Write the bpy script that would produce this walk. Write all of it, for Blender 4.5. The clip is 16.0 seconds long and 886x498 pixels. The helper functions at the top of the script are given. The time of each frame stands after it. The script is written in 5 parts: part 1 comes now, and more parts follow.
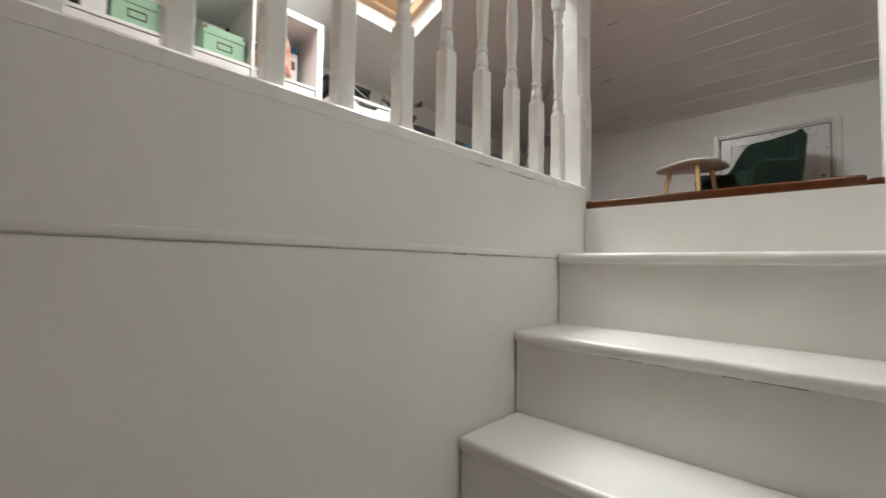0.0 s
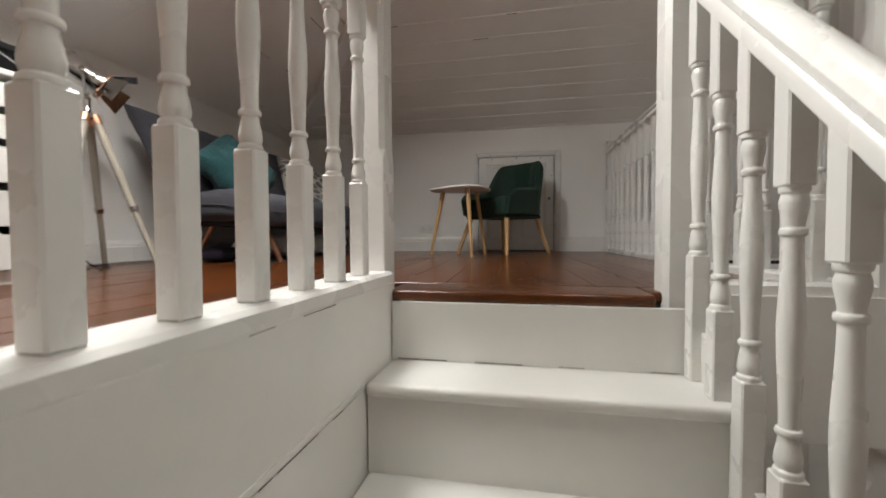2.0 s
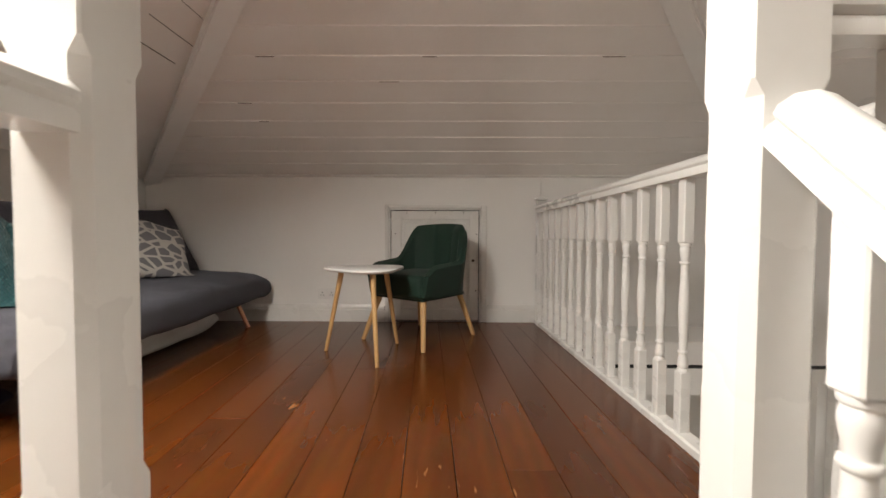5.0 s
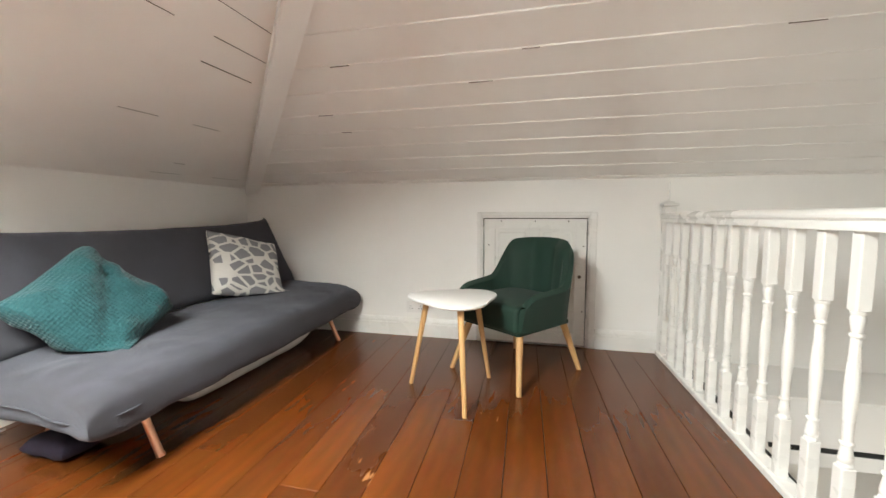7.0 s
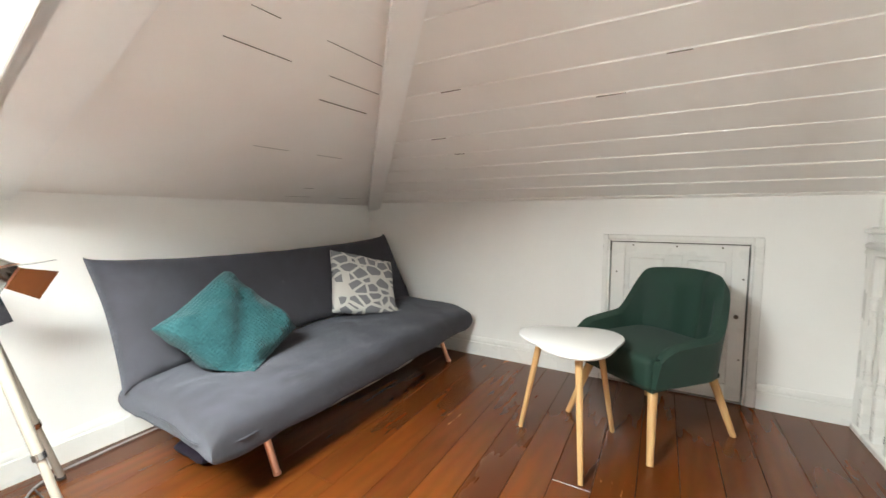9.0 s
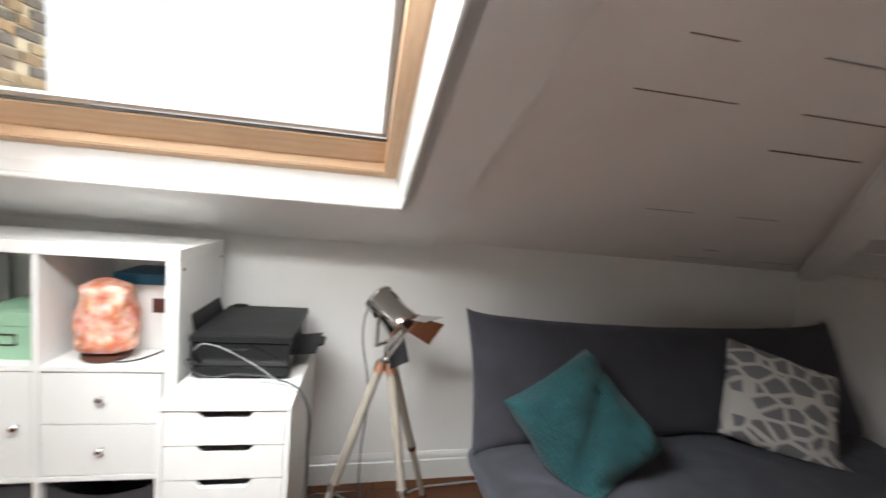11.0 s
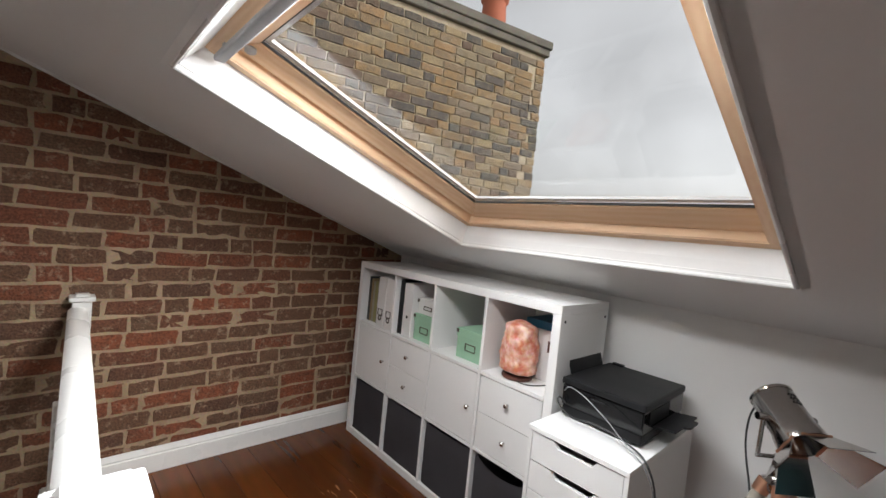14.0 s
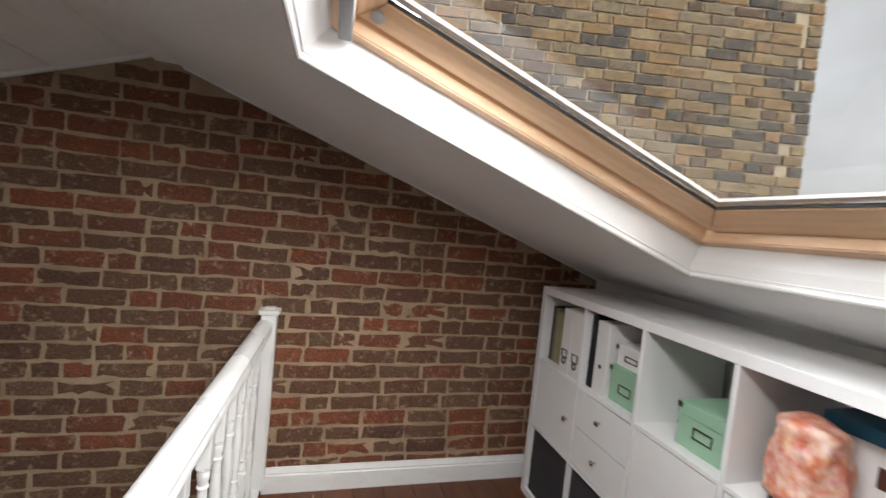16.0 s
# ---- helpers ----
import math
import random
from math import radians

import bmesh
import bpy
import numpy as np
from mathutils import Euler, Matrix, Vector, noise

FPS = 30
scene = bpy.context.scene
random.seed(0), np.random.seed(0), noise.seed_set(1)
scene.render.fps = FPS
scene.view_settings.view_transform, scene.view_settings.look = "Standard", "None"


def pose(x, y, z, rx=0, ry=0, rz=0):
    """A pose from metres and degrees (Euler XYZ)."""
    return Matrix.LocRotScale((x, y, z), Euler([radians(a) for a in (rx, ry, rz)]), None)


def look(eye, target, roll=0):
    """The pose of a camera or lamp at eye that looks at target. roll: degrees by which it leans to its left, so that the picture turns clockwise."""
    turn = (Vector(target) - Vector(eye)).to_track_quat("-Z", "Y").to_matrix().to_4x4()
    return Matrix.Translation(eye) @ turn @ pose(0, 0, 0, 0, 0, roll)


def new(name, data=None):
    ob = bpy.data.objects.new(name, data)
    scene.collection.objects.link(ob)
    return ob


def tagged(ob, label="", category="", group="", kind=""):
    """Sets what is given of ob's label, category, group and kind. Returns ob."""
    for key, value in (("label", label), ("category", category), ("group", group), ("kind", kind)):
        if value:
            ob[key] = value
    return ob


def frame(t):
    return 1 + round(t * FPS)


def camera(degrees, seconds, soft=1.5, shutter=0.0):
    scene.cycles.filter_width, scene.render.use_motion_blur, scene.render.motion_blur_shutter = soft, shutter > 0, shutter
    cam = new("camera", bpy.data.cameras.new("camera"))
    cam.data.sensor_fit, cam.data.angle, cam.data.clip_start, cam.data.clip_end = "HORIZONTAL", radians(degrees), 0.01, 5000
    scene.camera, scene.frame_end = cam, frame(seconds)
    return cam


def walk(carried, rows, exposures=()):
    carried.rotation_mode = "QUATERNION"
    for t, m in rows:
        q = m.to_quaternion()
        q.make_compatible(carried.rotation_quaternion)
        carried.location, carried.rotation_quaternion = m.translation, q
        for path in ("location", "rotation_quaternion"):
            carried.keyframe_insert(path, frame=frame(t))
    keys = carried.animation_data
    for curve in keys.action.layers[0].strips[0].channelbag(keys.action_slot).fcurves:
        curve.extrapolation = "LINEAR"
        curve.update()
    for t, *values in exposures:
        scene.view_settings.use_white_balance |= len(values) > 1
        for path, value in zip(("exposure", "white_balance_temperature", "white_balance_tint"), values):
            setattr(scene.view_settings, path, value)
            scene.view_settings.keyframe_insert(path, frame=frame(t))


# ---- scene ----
cam = camera(94.4, 16.0, shutter=0.35)
PATH = [
    (0, (0.63, 0.602, -0.232), (-0.751, 2.046, -0.154), 0.9),
    (0.5, (0.512, 0.702, -0.159), (-0.613, 2.356, -0.137), 0.2),
    (1, (0.472, 0.756, -0.001), (-0.42, 2.546, -0.046), -0.3),
    (1.5, (0.431, 0.825, 0.045), (-0.226, 2.712, -0.025), -0.2),
    (2, (0.37, 0.884, 0.154), (-0.027, 2.843, 0.087), -0.3),
    (2.5, (0.341, 0.933, 0.249), (0.14, 2.923, 0.206), -0.1),
    (3, (0.315, 1.101, 0.302), (0.284, 3.101, 0.317), -0.1),
    (3.5, (0.307, 1.206, 0.454), (0.344, 3.206, 0.439), -0.5),
    (3.7, (0.305, 1.242, 0.474), (0.36, 3.241, 0.452), -0.1),
    (5.8, (0.396, 1.731, 0.806), (0.206, 3.72, 0.718), 0.1),
    (6, (0.384, 1.766, 0.816), (0.131, 3.748, 0.728), -0.0),
    (6.5, (0.357, 1.861, 0.888), (-0.031, 3.818, 0.752), 0.1),
    (7, (0.343, 1.912, 0.939), (-0.136, 3.845, 0.755), -0.2),
    (7.5, (0.344, 2.007, 0.958), (-0.261, 3.908, 0.816), 0.8),
    (8, (0.345, 2.024, 1.006), (-0.452, 3.85, 0.834), 0.8),
    (8.2, (0.349, 2.026, 1.012), (-0.514, 3.821, 0.83), 0.7),
    (10.3, (0.073, 2.257, 1.215), (-1.456, 3.541, 1.1), 1.3),
    (10.5, (0.01, 2.278, 1.229), (-1.667, 3.363, 1.126), 2.6),
    (11, (-0.082, 2.322, 1.3), (-2.039, 2.691, 1.117), 4.9),
    (11.5, (-0.126, 2.31, 1.356), (-2.091, 2.042, 1.097), 3.6),
    (12, (-0.156, 2.326, 1.36), (-1.979, 1.524, 1.177), 4.2),
    (12.5, (-0.137, 2.391, 1.364), (-1.736, 1.199, 1.216), 5.2),
    (13, (-0.08, 2.515, 1.353), (-1.515, 1.127, 1.227), 5.6),
    (13.5, (-0.045, 2.587, 1.343), (-1.431, 1.147, 1.25), 5.7),
    (14, (-0.033, 2.594, 1.346), (-1.387, 1.123, 1.269), 5.8),
    (14.5, (-0.055, 2.574, 1.352), (-1.335, 1.039, 1.269), 5.5),
    (15, (-0.119, 2.517, 1.362), (-1.251, 0.871, 1.267), 5.2),
    (15.5, (-0.229, 2.386, 1.36), (-1.106, 0.591, 1.255), 5.4),
    (16, (-0.347, 2.236, 1.371), (-0.873, 0.309, 1.263), 5.8),
]
EXPOSURES = [(0.0, 0.62, 6800, 6), (1.0, 0.5, 6850, 7), (2.0, 0.32, 7050, 8), (3.7, 0.36, 7650, 11), (5.8, 1.40, 7600, 10), (7.0, 1.92, 6950, 3), (8.2, 2.08, 6750, 0), (10.3, 1.45, 6550, 3), (11.0, 0.52, 6600, 6), (11.5, 0.08, 6500, 8), (12.5, -0.2, 6550, 7), (14.0, -0.25, 6550, 9), (16.0, -0.25, 6550, 9)]
walk(cam, [(t, look(eye, target, roll)) for t, eye, target, roll in PATH], EXPOSURES)
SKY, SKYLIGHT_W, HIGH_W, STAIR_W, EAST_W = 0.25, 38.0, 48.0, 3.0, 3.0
STACK_TURN = -13.7

# ---------- light ----------
world = bpy.data.worlds.new("overcast_sky")
scene.world = world
world.use_nodes = True
wn, wl = world.node_tree.nodes, world.node_tree.links
sky = wn.new("ShaderNodeTexSky")
sky.sky_type = 'NISHITA'
sky.sun_disc = False
sky.sun_elevation, sky.sun_rotation = radians(38), radians(333)
sky.dust_density, sky.air_density = 4.0, 1.0
hsv = wn.new("ShaderNodeHueSaturation")
hsv.inputs["Saturation"].default_value = 0.12
clouds = wn.new("ShaderNodeTexNoise")
clouds.inputs["Scale"].default_value = 2.2
clouds.inputs["Detail"].default_value = 5.0
cloud_ramp = wn.new("ShaderNodeMapRange")
cloud_ramp.inputs["From Min"].default_value = 0.3
cloud_ramp.inputs["From Max"].default_value = 0.7
cloud_ramp.inputs["To Min"].default_value = 0.72
cloud_ramp.inputs["To Max"].default_value = 1.2
cloud_mix = wn.new("ShaderNodeMix")
cloud_mix.data_type, cloud_mix.blend_type = 'RGBA', 'MULTIPLY'
cloud_mix.inputs[0].default_value = 1.0
wco = wn.new("ShaderNodeTexCoord")
wl.new(wco.outputs["Generated"], clouds.inputs["Vector"])
wl.new(sky.outputs[0], hsv.inputs["Color"])
wl.new(hsv.outputs[0], cloud_mix.inputs[6])
wl.new(clouds.outputs[0], cloud_ramp.inputs[0])
wl.new(cloud_ramp.outputs[0], cloud_mix.inputs[7])
wl.new(cloud_mix.outputs[2], wn["Background"].inputs["Color"])
wn["Background"].inputs["Strength"].default_value = SKY
sun = new("sun", bpy.data.lights.new("sun", 'SUN'))
sun.data.energy, sun.data.angle, sun.data.color = 0.9, radians(40), (1.0, 0.97, 0.92)
sun.matrix_world = look((-4, 8, 7), (0, 0, 0))


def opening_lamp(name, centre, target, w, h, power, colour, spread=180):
    """Area lamp, for sky light at a window's opening and for added fill."""
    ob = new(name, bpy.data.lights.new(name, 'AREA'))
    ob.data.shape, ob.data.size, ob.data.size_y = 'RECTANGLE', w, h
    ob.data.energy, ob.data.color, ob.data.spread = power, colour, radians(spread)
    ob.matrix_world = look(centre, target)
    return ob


# ---------- materials ----------
def material(name, base, rough=0.6, metal=0.0, vary=0.12, scale=6.0, bump=0.1, fine=90.0, second=None, wave=None, rand=0.0, coat=0.0, sheen=0.0, stretch=(1, 1, 1), blotch=0.5):
    """Principled surface with variation at two scales, a second colour in blotches, and fine relief."""
    m = bpy.data.materials.new(name)
    m.use_nodes = True
    n, l = m.node_tree.nodes, m.node_tree.links
    p = n["Principled BSDF"]
    p.inputs["Roughness"].default_value, p.inputs["Metallic"].default_value = rough, metal
    p.inputs["Coat Weight"].default_value, p.inputs["Sheen Weight"].default_value = coat, sheen
    co = n.new("ShaderNodeTexCoord")
    mp = n.new("ShaderNodeMapping")
    mp.inputs["Scale"].default_value = stretch
    l.new(co.outputs["Object"], mp.inputs["Vector"])
    src = mp.outputs[0]
    if rand:
        info = n.new("ShaderNodeObjectInfo")
        shift = n.new("ShaderNodeVectorMath")
        shift.operation = 'MULTIPLY_ADD'
        comb = n.new("ShaderNodeCombineXYZ")
        for k in range(3):
            l.new(info.outputs["Random"], comb.inputs[k])
        l.new(comb.outputs[0], shift.inputs[0])
        shift.inputs[1].default_value = (37, 53, 71)
        l.new(src, shift.inputs[2])
        src = shift.outputs[0]
    big = n.new("ShaderNodeTexNoise")
    big.inputs["Scale"].default_value, big.inputs["Detail"].default_value = scale, 5
    l.new(src, big.inputs["Vector"])
    small = n.new("ShaderNodeTexNoise")
    small.inputs["Scale"].default_value, small.inputs["Detail"].default_value = fine, 3
    l.new(src, small.inputs["Vector"])
    mix = n.new("ShaderNodeMix")
    mix.data_type = 'RGBA'
    ramp = n.new("ShaderNodeMapRange")
    ramp.inputs["From Min"].default_value, ramp.inputs["From Max"].default_value = blotch - 0.15, blotch + 0.2
    l.new(big.outputs[0], ramp.inputs[0])
    l.new(ramp.outputs[0], mix.inputs[0])
    two = second or tuple(max(0, c * (1 - vary)) for c in base)
    mix.inputs[6].default_value, mix.inputs[7].default_value = (*base, 1), (*two, 1)
    out = mix.outputs[2]
    if wave:
        wv = n.new("ShaderNodeTexWave")
        wv.inputs["Scale"].default_value, wv.inputs["Distortion"].default_value = wave[0], wave[1]
        wv.inputs["Detail"].default_value, wv.inputs["Detail Scale"].default_value = 3, 1.5
        wv.bands_direction = wave[2]
        l.new(src, wv.inputs["Vector"])
        m2 = n.new("ShaderNodeMix")
        m2.data_type = 'RGBA'
        sc = n.new("ShaderNodeMath")
        sc.operation = 'MULTIPLY'
        sc.inputs[1].default_value = wave[3]
        l.new(wv.outputs["Fac"], sc.inputs[0])
        l.new(sc.outputs[0], m2.inputs[0])
        l.new(out, m2.inputs[6])
        m2.inputs[7].default_value = (*wave[4], 1)
        out = m2.outputs[2]
    m3 = n.new("ShaderNodeMix")
    m3.data_type, m3.blend_type = 'RGBA', 'OVERLAY'
    m3.inputs[0].default_value = vary
    l.new(out, m3.inputs[6])
    l.new(small.outputs["Color"] if second else small.outputs[0], m3.inputs[7])
    out = m3.outputs[2]
    if rand:
        hs = n.new("ShaderNodeHueSaturation")
        mr = n.new("ShaderNodeMapRange")
        mr.inputs["To Min"].default_value, mr.inputs["To Max"].default_value = 1 - rand, 1 + rand
        l.new(info.outputs["Random"], mr.inputs[0])
        l.new(mr.outputs[0], hs.inputs["Value"])
        l.new(out, hs.inputs["Color"])
        out = hs.outputs[0]
    l.new(out, p.inputs["Base Color"])
    rr = n.new("ShaderNodeMapRange")
    rr.inputs["To Min"].default_value, rr.inputs["To Max"].default_value = max(0.02, rough - 0.08), min(1, rough + 0.08)
    l.new(big.outputs[0], rr.inputs[0])
    l.new(rr.outputs[0], p.inputs["Roughness"])
    if bump:
        b = n.new("ShaderNodeBump")
        b.inputs["Strength"].default_value, b.inputs["Distance"].default_value = bump, 0.004
        l.new(small.outputs[0], b.inputs["Height"])
        l.new(b.outputs[0], p.inputs["Normal"])
    return m


WALL = material("white_wall_paint", (0.88, 0.87, 0.85), 0.75, vary=0.05, scale=1.5, bump=0.12, fine=160)
CEIL = material("matt_ceiling_paint", (0.88, 0.855, 0.83), 0.7, vary=0.06, scale=2.2, bump=0.12, fine=60, second=(0.84, 0.81, 0.78))
BEAM = material("white_beam_paint", (0.89, 0.885, 0.87), 0.55, vary=0.04, scale=3, bump=0.1, fine=50)
PLATE = material("plasterboard_paint", (0.85, 0.835, 0.82), 0.6, vary=0.05, scale=1.2, bump=0.08, fine=80)
GLOSS = material("white_gloss_paint", (0.80, 0.79, 0.765), 0.28, vary=0.05, scale=5, bump=0.06, fine=45)
STEP = material("white_stair_paint", (0.79, 0.775, 0.745), 0.33, vary=0.06, scale=3, bump=0.08, fine=35, second=(0.74, 0.725, 0.69))
FLOOR = material("stained_pine_boards", (0.132, 0.035, 0.0062), 0.25, vary=0.22, scale=2.6, bump=0.07, fine=30, second=(0.066, 0.0175, 0.0038), rand=0.025, stretch=(1, 0.22, 1), wave=(5.0, 4, 'X', 0.20, (0.058, 0.016, 0.005)))
FLOOR.node_tree.nodes["Principled BSDF"].inputs["Specular IOR Level"].default_value = 0.5
MORTAR = material("lime_mortar", (0.38, 0.275, 0.175), 0.95, vary=0.3, scale=9, bump=0.9, fine=90, second=(0.27, 0.19, 0.12))
POINTING = material("pale_stack_pointing", (0.50, 0.42, 0.30), 0.95, vary=0.3, scale=9, bump=0.8, fine=90, second=(0.38, 0.31, 0.22))
PINE = material("varnished_pine", (0.78, 0.54, 0.35), 0.55, vary=0.15, scale=3, bump=0.08, fine=60, wave=(16, 5, 'X', 0.35, (0.60, 0.36, 0.19)), stretch=(1, 0.15, 1))
PINE_X = material("varnished_pine_upright", (0.78, 0.54, 0.35), 0.55, vary=0.15, scale=3, bump=0.08, fine=60, wave=(16, 5, 'Y', 0.35, (0.60, 0.36, 0.19)), stretch=(0.15, 1, 1))
BLACK = material("black_metal_rail", (0.02, 0.02, 0.02), 0.5, metal=0.3)
ALLOY = material("pale_coated_aluminium", (0.72, 0.71, 0.70), 0.4, metal=0.2, bump=0.02)
CRACK = material("shadowed_board_gap", (0.11, 0.08, 0.065), 0.9)
# dark colour: shade behind the hatch, backing for roof and floorboards
DARK = material("dark_backing", (0.05, 0.047, 0.045), 0.8)


def glass_material(name, tint=(1, 1, 1), rough=0.0):
    m = bpy.data.materials.new(name)
    m.use_nodes = True
    p = m.node_tree.nodes["Principled BSDF"]
    p.inputs["Base Color"].default_value = (*tint, 1)
    p.inputs["Roughness"].default_value, p.inputs["Transmission Weight"].default_value = rough, 1.0
    p.inputs["IOR"].default_value = 1.22
    return m


GLASS = glass_material("window_glass")


# ---------- mesh helpers ----------
def part(name, bm, mat, parent=None, label="", smooth=False):
    """Link a bmesh as one mesh object under a thing or a part."""
    bmesh.ops.recalc_face_normals(bm, faces=bm.faces[:])
    me = bpy.data.meshes.new(name)
    bm.to_mesh(me)
    bm.free()
    for mm in (mat if isinstance(mat, (list, tuple)) else [mat]):
        me.materials.append(mm)
    if smooth:
        me.shade_smooth()
        try:
            me.set_sharp_from_angle(angle=radians(40))
        except AttributeError:
            pass
    ob = new(name, me)
    if parent:
        ob.parent = parent
    if label:
        ob["label"] = label
    return ob


def thing(name, at, label, category, group="", rz=0.0):
    ob = new(name)
    ob.matrix_world = pose(*at, 0, 0, rz)
    return tagged(ob, label, category, group)


def structure(name, bm, mat, label="", category="", smooth=False):
    return tagged(part(name, bm, mat, None, "", smooth), label, category, "", "structure")


def box(bm, x0, x1, y0, y1, z0, z1, bevel=0.0, seg=1):
    """Add a box; bevel its edges."""
    r = bmesh.ops.create_cube(bm, size=1.0)
    vs = r["verts"]
    bmesh.ops.transform(bm, matrix=Matrix.Translation(((x0 + x1) / 2, (y0 + y1) / 2, (z0 + z1) / 2)) @ Matrix.Diagonal((abs(x1 - x0), abs(y1 - y0), abs(z1 - z0), 1)), verts=vs)
    if bevel:
        es = list({e for v in vs for e in v.link_edges})
        r = bmesh.ops.bevel(bm, geom=es, offset=bevel, segments=seg, affect='EDGES', profile=0.6)
    return bm


def boxes(*specs, bevel=0.0, seg=1):
    bm = bmesh.new()
    for s in specs:
        box(bm, *s, bevel=bevel, seg=seg)
    return bm


def prism(bm, pts, offset):
    """A solid from a flat outline of 3D points, pushed by offset."""
    a = [bm.verts.new(p) for p in pts]
    b = [bm.verts.new(Vector(p) + Vector(offset)) for p in pts]
    bm.faces.new(a)
    bm.faces.new(b[::-1])
    k = len(a)
    for i in range(k):
        bm.faces.new((a[i], b[i], b[(i + 1) % k], a[(i + 1) % k]))
    return bm


def lathe(bm, profile, segs=16, at=(0, 0, 0), m=None, cap=True):
    """Turn a profile of (radius, height) about z."""
    m = m or Matrix.Translation(at)
    rings = [[bm.verts.new(m @ Vector((r * math.cos(2 * math.pi * k / segs), r * math.sin(2 * math.pi * k / segs), z))) for k in range(segs)] for r, z in profile]
    for a, b in zip(rings, rings[1:]):
        for k in range(segs):
            bm.faces.new((a[k], a[(k + 1) % segs], b[(k + 1) % segs], b[k]))
    if cap:
        bm.faces.new(rings[0][::-1])
        bm.faces.new(rings[-1])
    return bm


def between(a, b):
    """Matrix that carries the z axis from a to b."""
    a, b = Vector(a), Vector(b)
    return Matrix.Translation(a) @ (b - a).to_track_quat('Z', 'Y').to_matrix().to_4x4()


def rod(bm, a, b, r0, r1=None, segs=12):
    r1 = r0 if r1 is None else r1
    d = (Vector(b) - Vector(a)).length
    return lathe(bm, [(r0, 0), (r1, d)], segs, m=between(a, b))


def tube(name, pts, r, mat, parent=None, label=""):
    """A cable or bent bar along points, as a curve turned to mesh."""
    cu = bpy.data.curves.new(name, 'CURVE')
    cu.dimensions, cu.bevel_depth, cu.bevel_resolution, cu.resolution_u = '3D', r, 2, 8
    sp = cu.splines.new('BEZIER')
    sp.bezier_points.add(len(pts) - 1)
    for q, p in zip(sp.bezier_points, pts):
        q.co, q.handle_left_type, q.handle_right_type = p, 'AUTO', 'AUTO'
    tmp = bpy.data.objects.new(name, cu)
    me = bpy.data.meshes.new_from_object(tmp)
    bpy.data.objects.remove(tmp)
    me.materials.clear()
    me.materials.append(mat)
    me.shade_smooth()
    ob = new(name, me)
    if parent:
        ob.parent = parent
    if label:
        ob["label"] = label
    return ob


# ---------- plan ----------
FACE_S, FACE_N, FACE_E = 0.18, 4.815, 2.70     # inner faces of the brick, hatch and stairwell walls
WEST = ((-1.85, 0.18), (-2.04, 4.815))         # foot of the low eaves wall
RIDGE_X, RIDGE_Z, LOW = 0.385, 1.998, -2.6     # ridge, and the floor of the storey below
PITCH_W, PITCH_N = 0.36, 0.334


def west_z(x):
    return RIDGE_Z - PITCH_W * (RIDGE_X - x)


def east_z(x):
    return RIDGE_Z - PITCH_W * (x - RIDGE_X)


def north_z(y):
    return 1.147 + PITCH_N * (FACE_N - y)


def hip_x(y):
    """Plan x of the hip on the eaves side, where the two slopes meet."""
    return RIDGE_X - (RIDGE_Z - north_z(y)) / PITCH_W


def hip_y(x):
    return FACE_N - (west_z(x if x < RIDGE_X else 2 * RIDGE_X - x) - 1.147) / PITCH_N


def wall_x(y):
    (x0, y0), (x1, y1) = WEST
    return x0 + (x1 - x0) * (y - y0) / (y1 - y0)


# ---------- walls ----------
bm = bmesh.new()
prism(bm, [(WEST[0][0], WEST[0][1], -0.3), (WEST[1][0], WEST[1][1] + 0.15, -0.3), (WEST[1][0] - 0.2, WEST[1][1] + 0.15, -0.3), (WEST[0][0] - 0.2, WEST[0][1], -0.3)], (0, 0, 1.47))
structure("wall_west", bm, WALL, "low white painted eaves wall", "wall")
HX0, HX1, HZ = -0.092, 0.638, 0.902             # hatch opening
structure("wall_north", boxes((-2.3, HX0, FACE_N, FACE_N + 0.12, LOW, 1.19), (HX1, FACE_E + 0.2, FACE_N, FACE_N + 0.12, LOW, 1.19), (HX0, HX1, FACE_N, FACE_N + 0.12, HZ, 1.19), (HX0, HX1, FACE_N, FACE_N + 0.12, LOW, 0.0)), WALL, "white painted plaster wall under the hipped slope", "wall")
WY0, WY1, WZ0, WZ1 = 2.95, 4.12, -1.45, -0.22  # stairwell window
structure("wall_east", boxes((FACE_E, FACE_E + 0.2, 0.0, WY0, LOW, 1.2), (FACE_E, FACE_E + 0.2, WY1, FACE_N, LOW, 1.2), (FACE_E, FACE_E + 0.2, WY0, WY1, WZ1, 1.2), (FACE_E, FACE_E + 0.2, WY0, WY1, LOW, WZ0)), WALL, "white painted stairwell wall with a low window", "wall")
# added sheet, coloured dark so the gaps round the hatch look shaded
structure("eaves_shade_sheet", boxes((-0.3, 0.9, FACE_N + 0.10, FACE_N + 0.13, -0.2, 1.1)), DARK, "dark sheet that stands in for shade behind the eaves door", "wall")
gable = bmesh.new()
prism(gable, [(-2.2, -0.06, LOW), (FACE_E, -0.06, LOW), (FACE_E, -0.06, east_z(FACE_E) + 0.05), (RIDGE_X, -0.06, min(east_z(RIDGE_X), west_z(RIDGE_X)) + 0.05), (-2.2, -0.06, west_z(-2.2) + 0.05)], (0, 0.06 + FACE_S - 0.0055, 0))
bmesh.ops.recalc_face_normals(gable, faces=gable.faces[:])
brick_wall = structure("wall_south", gable, MORTAR, "exposed old red brick wall with lime mortar", "wall")

# ---------- ceiling ----------
EDGE_Y = 2.615                                  # where the plasterboard round the skylight ends
SX0, SX1, SY0, SY1 = -1.466, -0.232, 1.170, 2.433  # skylight opening in the slope
W = 0.135


